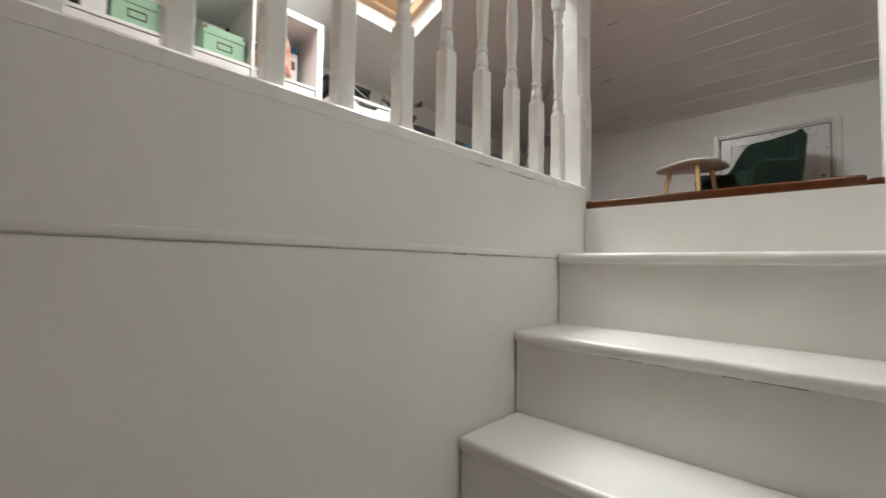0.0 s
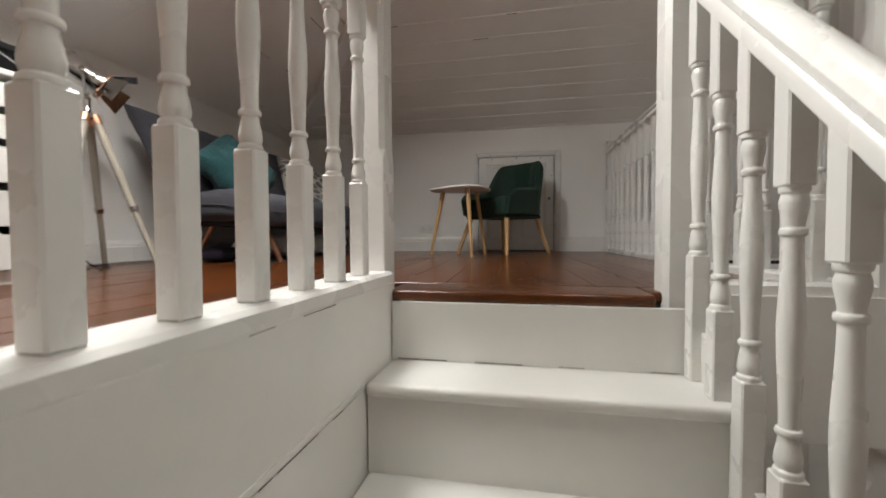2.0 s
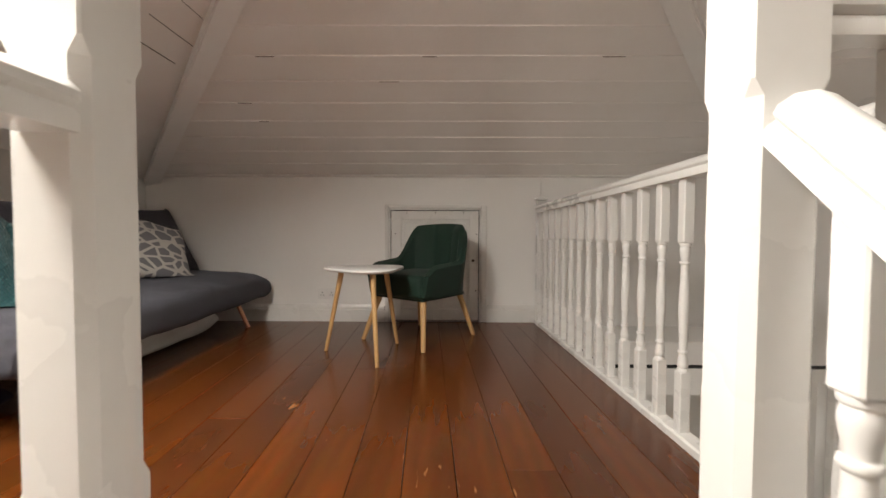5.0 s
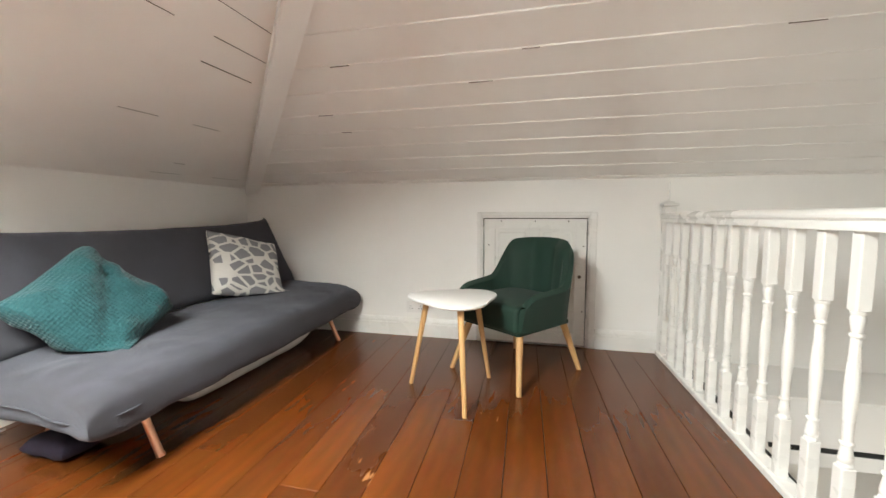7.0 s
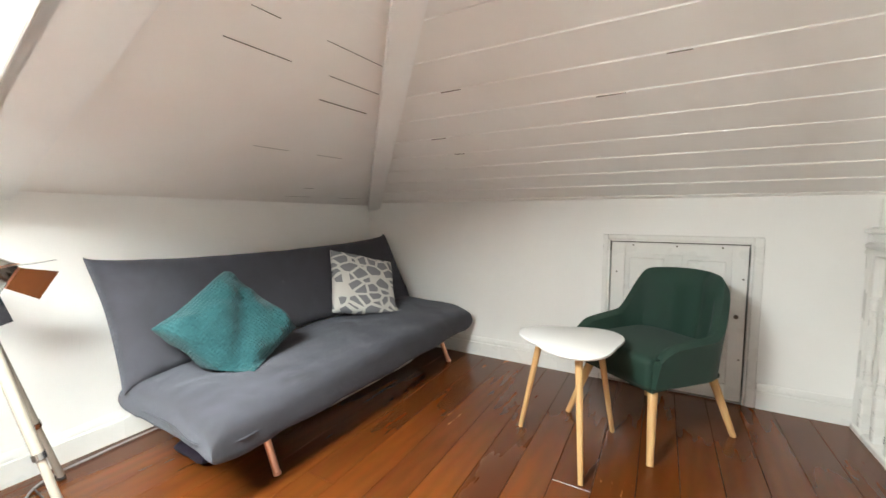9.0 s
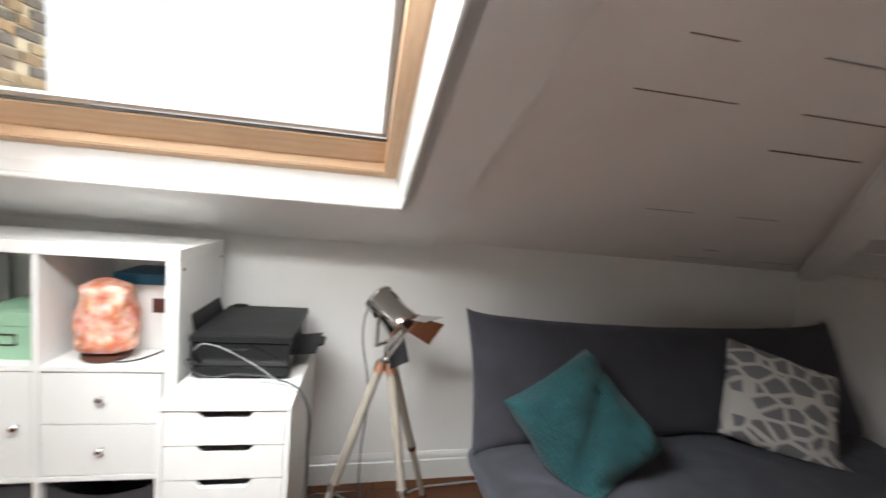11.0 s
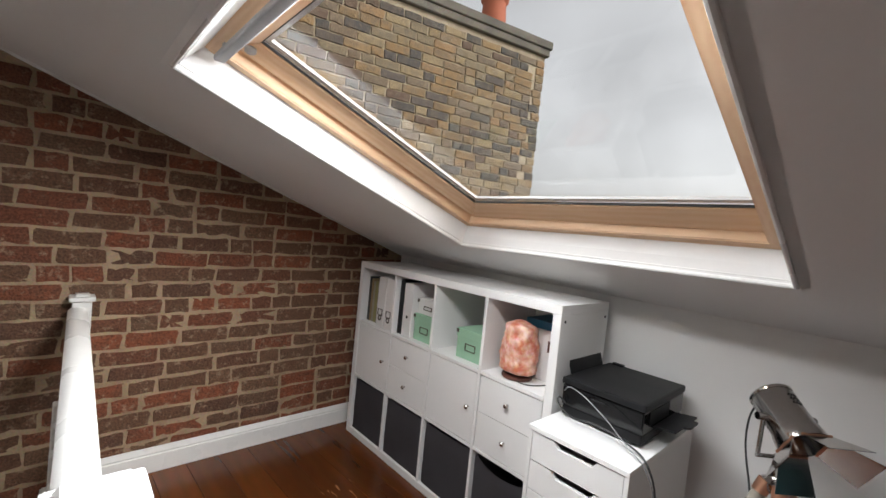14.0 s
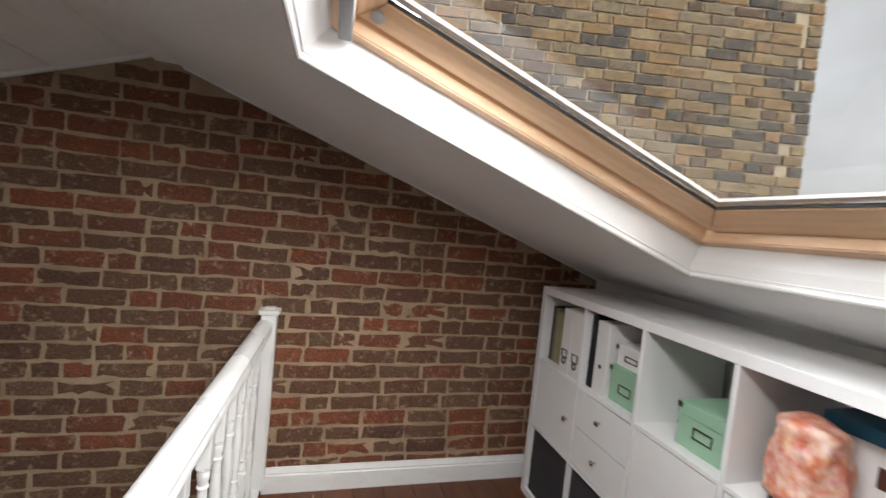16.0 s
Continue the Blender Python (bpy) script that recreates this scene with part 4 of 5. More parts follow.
# salt lamp and its carton
t = thing("carton", (KX - 0.16, KY + cells_y[3] + 0.11, SZ), "printed carton behind the salt lamp", "carton")
part("carton_body", boxes((-0.18, 0, 0, 0.19, 0, 0.245), bevel=0.001), CARD, t)
part("lid", boxes((-0.182, 0.002, -0.002, 0.192, 0.225, 0.262), bevel=0.001), BLUE, t)
part("picture", boxes((0, 0.001, 0.12, 0.175, 0.13, 0.18)), WALNUT, t)
t = thing("salt_lamp", (KX - 0.09, KY + cells_y[3] + 0.135, SZ), "rough pink rock salt lamp on a dark wooden base", "lamp")
bm = lathe(bmesh.new(), [(0.062, 0), (0.068, 0.006), (0.068, 0.016), (0.060, 0.020)], 24)
part("lamp_base", bm, WALNUT, t, "dark wooden base", True)
bm = bmesh.new()
bmesh.ops.create_icosphere(bm, subdivisions=4, radius=1.0)
for v in bm.verts:
    p = v.co.copy()
    up = (p.z + 1) / 2
    flat = max(1e-4, math.hypot(p.x, p.y))
    r = 0.084 * (1 - 0.22 * up ** 2) * min(1.0, (flat / 0.55)) / flat
    lum = 1 + 0.13 * noise.noise(p * 1.7 + Vector((3, 1, 0))) + 0.16 * abs(noise.noise(p * 3.6)) - 0.07 + 0.05 * noise.noise(p * 9)
    v.co = (p.x * r * lum, p.y * r * lum * 1.05, 0.018 + up * 0.235 * (1 + 0.05 * noise.noise(p * 2)))
part("crystal", bm, SALT, t, "", True)
tube("lamp_cable", [(0.05, 0.03, 0.008), (0.055, 0.07, 0.004), (-0.02, 0.13, 0.004), (-0.15, 0.14, 0.004)], 0.0025, CORD_K, t)

# ---------- drawer unit ----------
ax, ay = -1.287, 1.781
unit = thing("drawer_unit", (ax, ay, 0), "white drawer unit with scooped handles, five drawers", "drawer unit")
part("top_board", boxes((-0.58, 0.002, 0, 0.36, 0.682, 0.70), bevel=0.0015), WHITE, unit)
part("side_board", boxes((-0.578, 0, 0.001, 0.016, 0.012, 0.6815), bevel=0.001), WHITE, unit)
part("side_board", boxes((-0.578, 0, 0.344, 0.359, 0.012, 0.6815), bevel=0.001), WHITE, unit)
part("back_board", boxes((-0.577, -0.57, 0.017, 0.343, 0.012, 0.681)), WHITE, unit)
part("plinth", boxes((-0.57, -0.02, 0.017, 0.343, 0.0, 0.045)), WHITE, unit)
part("inner_shadow_board", boxes((-0.30, -0.29, 0.017, 0.343, 0.045, 0.68)), BLACK, unit)
z = 0.680
for h in (0.104, 0.104, 0.142, 0.142, 0.142):
    bm = bmesh.new()
    zb, zt = z - h + 0.003, z - 0.001
    ya, yb_ = 0.018, 0.342
    outline = [(ya, zb), (yb_, zb), (yb_, zt), (0.262, zt)]
    for k in range(9):
        a = k / 8
        outline.append((0.262 - 0.025 * a, zt - 0.023 * (0.5 - 0.5 * math.cos(math.pi * a))))
    for k in range(9):
        a = k / 8
        outline.append((0.123 - 0.025 * a, zt - 0.023 * (0.5 + 0.5 * math.cos(math.pi * a))))
    outline.append((ya, zt))
    prism(bm, [(-0.018, p, q) for p, q in outline], (0.016, 0, 0))
    d = part("drawer", bm, WHITE, unit)
    part("drawer_tray", boxes((-0.28, -0.019, 0.03, 0.33, zb + 0.005, zb + 0.012)), WHITE, d)
    z -= h

# ---------- printer ----------
pr = thing("printer", (-1.645, 1.948, 0.7005), "black flatbed printer with open output tray", "printer")
part("printer_body", boxes((-0.19, 0.185, -0.145, 0.15, 0.008, 0.045), bevel=0.006, seg=2), PLASTIC, pr)
part("case_front", boxes((-0.192, 0.19, -0.147, 0.153, 0.047, 0.122), bevel=0.005, seg=2), SHINY, pr)
lid = part("scanner_lid", boxes((-0.195, 0.196, -0.15, 0.157, 0.1245, 0.15), bevel=0.006, seg=2), PLASTIC, pr)
part("hinge", boxes((-0.19, -0.165, -0.13, -0.08, 0.149, 0.158), bevel=0.003), PLASTIC, lid)
bm = bmesh.new()
prism(bm, [(-0.16, -0.152, 0.10), (0.10, -0.152, 0.10), (0.10, -0.185, 0.205), (-0.16, -0.185, 0.205)], (0, -0.006, 0))
part("paper_support", bm, PLASTIC, pr)
bm = bmesh.new()
prism(bm, [(-0.12, 0.153, 0.052), (0.10, 0.153, 0.052), (0.10, 0.225, 0.062), (0.03, 0.225, 0.062), (0.02, 0.245, 0.064), (-0.06, 0.245, 0.064), (-0.07, 0.225, 0.062), (-0.12, 0.225, 0.062)], (0, 0, 0.007))
part("output_tray", bm, PLASTIC, pr)
part("control_panel", boxes((-0.04, 0.14, 0.1535, 0.1555, 0.068, 0.118)), PLASTIC, pr)
part("button_row", boxes((0.1905, 0.192, -0.03, 0.02, 0.10, 0.106)), BLACK, pr)
for xx in (-0.16, 0.16):
    for yy in (-0.12, 0.12):
        part("foot", lathe(bmesh.new(), [(0.012, 0), (0.012, 0.009)], 10, at=(xx, yy, 0)), BLACK, pr)
c = tube("usb_cable", [(-1.45, 1.81, 0.80), (-1.41, 1.86, 0.835), (-1.40, 1.98, 0.79), (-1.38, 2.09, 0.725), (-1.37, 2.15, 0.69), (-1.42, 2.175, 0.50), (-1.47, 2.17, 0.20), (-1.55, 2.20, 0.02), (-1.75, 2.22, 0.012)], 0.0021, CORD_W)
tagged(c, "pale cable hanging from the printer over the drawer unit", "cable", "loose cables")
c = tube("power_cable", [(-1.452, 1.82, 0.755), (-1.43, 1.80, 0.775), (-1.425, 1.84, 0.73), (-1.42, 1.96, 0.735), (-1.41, 2.08, 0.722), (-1.39, 2.152, 0.69), (-1.40, 2.18, 0.45), (-1.44, 2.19, 0.18), (-1.50, 2.23, 0.012), (-1.62, 2.30, 0.010)], 0.0032, CORD_K)
tagged(c, "dark cable looped beside the drawer unit", "cable", "loose cables")

# ---------- tripod spotlight ----------
HUB = Vector((-1.61, 2.43, 0.715))
tri = thing("tripod_lamp", (HUB.x, HUB.y, 0), "chrome spotlight with barn doors on a wooden tripod", "floor lamp")
feet = [(0.17, -0.26), (0.24, 0.12), (-0.20, 0.22)]
for fx, fy in feet:
    d = Vector((fx, fy, 0)).normalized()
    a, b = Vector((d.x * 0.03, d.y * 0.03, 0.70)), Vector((fx, fy, 0.012))
    leg = part("leg", rod(bmesh.new(), a, a.lerp(b, 0.62), 0.0175, 0.0155), TIMBER, tri, "grey washed wooden leg", True)
    part("lower_leg", rod(bmesh.new(), a.lerp(b, 0.55), b, 0.0125), TIMBER, leg, "", True)
    part("clamp", rod(bmesh.new(), a.lerp(b, 0.585), a.lerp(b, 0.615), 0.0195), CHROME, leg, "metal clamp", True)
    part("collar", rod(bmesh.new(), a.lerp(b, -0.02), a.lerp(b, 0.035), 0.021), COPPER, leg, "copper collar", True)
    part("foot", lathe(bmesh.new(), [(0.013, 0), (0.016, 0.006), (0.012, 0.02)], 12, at=(fx, fy, 0)), BLACK, leg)
part("hub", lathe(bmesh.new(), [(0.03, 0), (0.038, 0.01), (0.038, 0.03), (0.02, 0.04), (0.014, 0.05), (0.014, 0.11)], 16, at=(0, 0, 0.685)), CHROME, tri, "", True)
axis = Vector((0.52, 0.56, -0.50)).normalized()
back = Vector((-1.665, 2.385, 0.945)) - Vector((HUB.x, HUB.y, 0))
fr = between(back, back + axis)
bm = lathe(bmesh.new(), [(0.004, -0.010), (0.040, -0.009), (0.055, -0.004), (0.058, 0.0), (0.058, 0.115), (0.061, 0.120), (0.066, 0.16), (0.063, 0.16), (0.057, 0.122), (0.050, 0.11), (0.048, 0.02), (0.002, 0.015)], 28, m=fr, cap=False)
can = part("lamp_can", bm, CHROME, tri, "polished chrome can", True)
part("reflector", lathe(bmesh.new(), [(0.048, 0.11), (0.035, 0.06), (0.014, 0.03)], 24, m=fr, cap=False), RUST, can, "", True)
part("bulb", lathe(bmesh.new(), [(0.012, 0.03), (0.016, 0.05), (0.024, 0.075), (0.020, 0.092), (0.004, 0.10)], 16, m=fr), CARD, can, "", True)
part("rim", lathe(bmesh.new(), [(0.0585, -0.004), (0.0605, 0.0), (0.0585, 0.006)], 28, m=fr, cap=False), CHROME, can, "", True)
for i in range(4):
    for j in range(3):
        a = radians(60 + 9 * i)
        p = fr @ Vector((0.0580 * math.cos(a), 0.0580 * math.sin(a), 0.03 + 0.013 * j))
        q = fr @ Vector((0.0592 * math.cos(a), 0.0592 * math.sin(a), 0.03 + 0.013 * j))
        part("vent_hole", rod(bmesh.new(), p, q, 0.0028, segs=8), BLACK, can)
for i in range(4):
    a = radians(90 * i)
    rot = fr @ Matrix.Rotation(a, 4, 'Z')
    o = 0.056
    flare = (0.085, 0.070, 0.080, 0.085)[i]
    bm = bmesh.new()
    prism(bm, [rot @ Vector(p) for p in ((o, -0.040, 0.162), (o, 0.040, 0.162), (o + flare * 0.85, 0.058, 0.235), (o + flare * 0.85, -0.058, 0.235))], rot.to_3x3() @ Vector((0.0016, 0, -0.0006)))
    door = part("barn_door", bm, CHROME, can, "folded metal barn door")
    part("hinge", rod(bmesh.new(), rot @ Vector((o, -0.04, 0.160)), rot @ Vector((o, 0.04, 0.160)), 0.004, segs=8), COPPER, door, "", True)
mid_ = fr @ Vector((0, 0, 0.075))
side = axis.cross(Vector((0, 0, 1))).normalized()
bm = bmesh.new()
for s in (-1, 1):
    rod(bm, mid_ + side * 0.066 * s, Vector((0, 0, 0.79)) + side * 0.066 * s, 0.006, segs=8)
    rod(bm, mid_ + side * 0.054 * s, mid_ + side * 0.085 * s, 0.011, segs=10)
rod(bm, Vector((0, 0, 0.79)) + side * 0.07, Vector((0, 0, 0.79)) - side * 0.07, 0.006, segs=8)
part("yoke", bm, CHROME, tri, "", True)
tube("lamp_cable", [tuple(back - axis * 0.02), tuple(back + Vector((-0.02, -0.05, -0.10))), (-0.06, -0.06, 0.55), (-0.02, -0.075, 0.30), (-0.02, -0.06, 0.10), (0.05, -0.02, 0.012), (-0.05, 0.12, 0.008), (-0.2, 0.14, 0.008)], 0.003, CORD_K, tri)
c = tube("extension_cable", [(-1.86, 2.24, 0.008), (-1.72, 2.36, 0.008), (-1.66, 2.30, 0.008), (-1.75, 2.25, 0.012), (-1.70, 2.46, 0.008), (-1.84, 2.60, 0.008), (-1.88, 2.80, 0.008), (-1.90, 3.10, 0.008)], 0.0045, CORD_W)
tagged(c, "white extension cable lying along the skirting", "cable", "loose cables")

# ---------- sofa bed ----------
sofa = thing("sofa_bed", (-1.45, 3.765, 0), "charcoal grey fabric click-clack sofa bed on copper legs", "sofa", rz=1.0)
bm = bent(pad(1.96, 0.63, 0.185, 96, 44, 18, 12, 0.012, 0.1, 0.012, 0.0, 0.02, 0.27), pose(0.145, 0, 0.325, 0, 0, 90))
for v in bm.verts:
    v.co.z -= 0.045 * max(0.0, (v.co.x - 0.22) / 0.23) ** 1.3
part("seat_cushion", bm, SOFA, sofa, "", True)
bm = bent(pad(1.97, 0.60, 0.145, 96, 40, 14, 8, 0.02, 0.2, 0.010, 4.0, 0.225, 0.38), Matrix.Translation((-0.235, 0, 0.625)) @ Matrix.Rotation(radians(90), 4, 'Z') @ Matrix.Rotation(radians(64), 4, 'X'))
part("backrest", bm, SOFA, sofa, "", True)
seat_seam = [(0.452 - 0.004 * (k % 2), -0.90 + 0.15 * k, 0.288) for k in range(13)]
tube("seam", [(0.0, -0.972, 0.325), (0.2, -0.974, 0.322), (0.40, -0.965, 0.292)] + seat_seam + [(0.40, 0.965, 0.292)], 0.0035, SOFA, sofa)
bm = boxes((-0.16, 0.30, -0.80, 0.80, 0.215, 0.245), bevel=0.004)
part("sofa_frame", bm, BLACK, sofa)
for yy in (-0.66, 0.80):
    for x0, x1 in ((0.26, 0.355), (-0.10, -0.22)):
        part("leg", rod(bmesh.new(), (x0, yy, 0.225), (x1, yy + 0.0, 0.006), 0.015, 0.015), COPPER, sofa, "copper coloured tube leg", True)
        part("foot", rod(bmesh.new(), (x1, yy, 0.012), (x1 + (x1 - x0) * 0.03, yy, 0.0), 0.0165), COPPER, sofa)
for k in range(4):
    bm = bmesh.new()
    bmesh.ops.create_uvsphere(bm, u_segments=8, v_segments=5, radius=0.007, matrix=Matrix.Translation((-0.155, -0.55 + k * 0.37, 0.69)))
    part("tuft_button", bm, SOFA, sofa, "", True)
t = thing("underbed_bag", (-1.47, 3.95, 0), "pale zipped storage bag under the sofa", "storage bag")
bm = bent(pad(1.05, 0.40, 0.17, 20, 12, 8, 8, 0.01, 0.1, 0.012, 9.0), pose(0, 0, 0.088, 0, 0, 90))
part("bag_body", bm, CARD, t, "", True)
t = thing("cloth_bag", (-1.47, 3.06, 0), "dark purple cloth bag under the sofa", "bag")
part("bag_body", bent(pad(0.22, 0.20, 0.09, 14, 12, 4, 4, 0.02, 0.1, 0.02, 2.0), pose(0, 0, 0.045)), PURPLE, t, "", True)


SEAT_TOP = 0.428


def scatter_cushion(name, at, size, thick, spin, lean, turn_z, mat, label, seed, crumple=1.0):
    """A square cushion: spun in its own plane, leant back, then turned about z."""
    ob = part(name, pad(size, size * 0.97, thick, 24, 24, 3.2, 3.2, 0.05, 0.0, 0.012 * crumple, seed), mat, None, "", True)
    m = Matrix.Translation(at) @ Matrix.Rotation(radians(turn_z), 4, 'Z') @ Matrix.Rotation(radians(lean), 4, 'Y') @ Matrix.Rotation(radians(spin), 4, 'Z')
    if crumple > 2:  # soft filling sinks to the bottom
        for v in ob.data.vertices:
            fold = math.exp(-((v.co.x + v.co.y * 0.8 - 0.02) / 0.035) ** 2)
            if v.co.z > 0:
                v.co.z -= 0.022 * fold
    # the lower corner slumps on the seat
    inv = m.inverted()
    for v in ob.data.vertices:
        p = m @ v.co
        if p.z < SEAT_TOP:
            d = SEAT_TOP - p.z
            p.z = SEAT_TOP - 0.12 * d
            p.x += 0.55 * d
            p.y += 0.25 * d
            v.co = inv @ p
    ob.matrix_world = m
    return tagged(ob, label, "cushion", "scatter cushions")


scatter_cushion("cushion", (-1.41, 3.15, 0.556), 0.435, 0.21, 33, 54, -8, TEAL, "crumpled teal waffle-knit cushion leaning on the sofa", 1.0, 4.5)
scatter_cushion("cushion", (-1.50, 4.13, 0.590), 0.46, 0.14, 73, 57, -14, PRINT, "white cushion with grey angular patches leaning on the sofa", 6.0)

# ---------- side table ----------
tb = thing("side_table", (-0.098, 3.935, 0), "small side table with white rounded triangular top and beech legs", "side table")
bm = bmesh.new()
N = 60
for_th = []
for k in range(N):
    a = 2 * math.pi * k / N
    r = 0.222 * (1 + 0.135 * math.cos(3 * (a - radians(52))))
    for_th.append((r * math.cos(a), r * math.sin(a)))
rows = [(0.93, 0.484), (0.985, 0.489), (1.0, 0.495), (0.995, 0.501), (0.975, 0.5035)]
rings = [[bm.verts.new((x * s, y * s, z)) for x, y in for_th] for s, z in rows]
for a, b in zip(rings, rings[1:]):
    for k in range(N):
        bm.faces.new((a[k], a[(k + 1) % N], b[(k + 1) % N], b[k]))
bm.faces.new(rings[0][::-1])
bm.faces.new(rings[-1])
part("tabletop", bm, WHITE, tb, "white lacquered top", True)
for fx, fy in ((0.104, -0.262), (-0.254, 0.044), (0.151, 0.219)):
    k = 0.60
    part("leg", rod(bmesh.new(), (fx, fy, 0.0), (fx * k, fy * k, 0.4845), 0.0105, 0.0165, 14), BEECH, tb, "turned beech leg", True)

# ---------- tub chair ----------
ch = thing("tub_chair", (0.195, 4.325, 0), "dark green velvet tub chair with channelled back", "armchair", rz=-36.9)
bm = bmesh.new()
NA, NH = 56, 10


def shell_top(a):
    """Height of the rim at angle a from the back's middle."""
    k = abs(a)
    if k < 0.75:
        return 0.775 - 0.012 * (k / 0.75) ** 2
    if k < 1.45:
        s = (k - 0.75) / 0.70
        return 0.763 - 0.235 * (3 * s * s - 2 * s ** 3)
    return 0.528 - 0.03 * (k - 1.45)


def shell_xy(a, r_off, h):
    """Plan of the shell: a rounded U open to the front, widening upward."""
    flare = 0.03 * h
    ax_, by_ = 0.270 + flare + r_off, 0.255 + flare * 1.6 + r_off
    if abs(a) <= 1.571:
        return ax_ * math.sin(a) * (1.0 + 0.05 * math.sin(2 * abs(a))), by_ * math.cos(a) + 0.01
    return math.copysign(ax_ - 0.03 * (abs(a) - 1.571), a), 0.01 - 0.36 * (abs(a) - 1.571)


grid = {}
amax = 2.28
for i in range(NA + 1):
    a = -amax + 2 * amax * i / NA
    end = max(0.0, 1 - max(0.0, (abs(a) - 2.05) / 0.23) ** 2)
    z0, z1 = 0.315, shell_top(a) - 0.05 * (1 - end)
    for side_, off in ((0, 0.0), (1, -0.058)):
        for j in range(NH + 1):
            h = j / NH
            z = z0 + (z1 - z0) * h
            rnd = 0.029 * (1 - math.sqrt(max(0.0, 1 - max(0.0, (h - 0.86) / 0.14) ** 2)))
            o = off + (-rnd if side_ == 0 else rnd)
            if side_ == 1 and abs(a) < 0.95:
                o -= 0.017 * abs(math.cos(a * 5.2)) * min(1, h * 3) - 0.006
            if abs(a) > 2.05:
                o += (0.012 if side_ else -0.012) * (1 - end)
            x, y = shell_xy(a, o, h)
            grid[(side_, i, j)] = bm.verts.new((x, y, z))
for i in range(NA):
    for j in range(NH):
        bm.faces.new((grid[(0, i, j)], grid[(0, i + 1, j)], grid[(0, i + 1, j + 1)], grid[(0, i, j + 1)]))
        bm.faces.new((grid[(1, i, j)], grid[(1, i, j + 1)], grid[(1, i + 1, j + 1)], grid[(1, i + 1, j)]))
    bm.faces.new((grid[(0, i, NH)], grid[(0, i + 1, NH)], grid[(1, i + 1, NH)], grid[(1, i, NH)]))
    bm.faces.new((grid[(0, i, 0)], grid[(1, i, 0)], grid[(1, i + 1, 0)], grid[(0, i + 1, 0)]))
for i in (0, NA):
    for j in range(NH):
        bm.faces.new((grid[(0, i, j)], grid[(0, i, j + 1)], grid[(1, i, j + 1)], grid[(1, i, j)]))
part("backrest", bm, VELVET, ch, "", True)
bm = bmesh.new()
box(bm, -0.222, 0.222, -0.265, 0.20, 0.30, 0.442, 0.035, 4)
for v in bm.verts:
    v.co.z += 0.014 * (1 - (v.co.x / 0.24) ** 2) if v.co.z > 0.4 else 0.0
part("seat", bm, VELVET, ch, "", True)
part("seat_base", boxes((-0.215, 0.215, -0.235, 0.205, 0.285, 0.312), bevel=0.01, seg=2), VELVET, ch)
for fx, fy in ((-0.26, -0.285), (0.26, -0.285), (-0.245, 0.275), (0.245, 0.275)):
    part("leg", rod(bmesh.new(), (fx, fy, 0.0), (fx * 0.72, fy * 0.70, 0.30), 0.0135, 0.021, 14), BEECH, ch, "tapered beech leg", True)

# ---------- sockets ----------
def socket(x):
    t = thing("wall_socket", (x, FACE_N, 0.222), "white double wall socket", "socket")
    part("face_plate", boxes((-0.073, 0.073, -0.010, 0, -0.043, 0.043), bevel=0.003, seg=2), WHITE, t)
    for s in (-0.036, 0.036):
        bm = bmesh.new()
        for dx, dz in ((0, 0.008), (-0.011, -0.012), (0.011, -0.012)):
            box(bm, s + dx - 0.003, s + dx + 0.003, -0.0106, -0.0098, dz - 0.004, dz + 0.004)
        part("pin_holes", bm, BLACK, t)
        part("switch", boxes((s - 0.006 + 0.02 * (1 if s > 0 else -1), s + 0.006 + 0.02 * (1 if s > 0 else -1), -0.013, -0.0095, 0.018, 0.034), bevel=0.001), WHITE, t)


socket(-0.587)
t = thing("spur_cable", (1.105, FACE_N, 0.99), "thin painted cable running up the wall", "cable")
part("cable", rod(bmesh.new(), (0.005, -0.004, 0.0), (0.005, -0.004, 0.135), 0.004, segs=8), GLOSS, t)

# skylight hardware
hx, hz = -0.338, frame_z(-0.338) - 0.016
bm = bmesh.new()
box(bm, hx - 0.016, hx + 0.016, 1.215, 2.385, hz - 0.009, hz + 0.009, 0.007, 3)
bar_ob = part("opening_bar", bm, CORD_W, skylight, "grey metal opening bar along the top of the sash", True)
for yy in (1.30, 1.80, 2.30):
    part("bar_bracket", boxes((hx - 0.010, hx + 0.012, yy - 0.012, yy + 0.012, hz + 0.007, hz + 0.045), bevel=0.003), CORD_W, bar_ob)
part("catch", lathe(bmesh.new(), [(0.017, 0), (0.017, 0.006), (0.012, 0.010), (0.002, 0.011)], 16, m=between((-0.405, 1.272, glass_z(-0.405) - 0.020), (-0.39, 1.30, glass_z(-0.405) - 0.10))), CORD_W, skylight, "grey plastic catch", True)

# ---------- below, in the stairwell ----------
t = thing("bookcase", (2.42, 2.62, LOW), "dark tall bookcase with a pale top in the stairwell", "bookcase")
part("side_board", boxes((-0.26, 0.26, -0.34, -0.32, 0, 1.86)), BLACK, t)
part("side_board", boxes((-0.26, 0.26, 0.32, 0.34, 0, 1.86)), BLACK, t)
part("back_board", boxes((0.24, 0.26, -0.32, 0.32, 0, 1.86)), BLACK, t)
for zz in (0.02, 0.45, 0.9, 1.35):
    part("shelf_board", boxes((-0.25, 0.239, -0.319, 0.319, zz, zz + 0.02)), BLACK, t)
part("top_board", boxes((-0.28, 0.265, -0.36, 0.36, 1.861, 1.885), bevel=0.003), PINE, t)

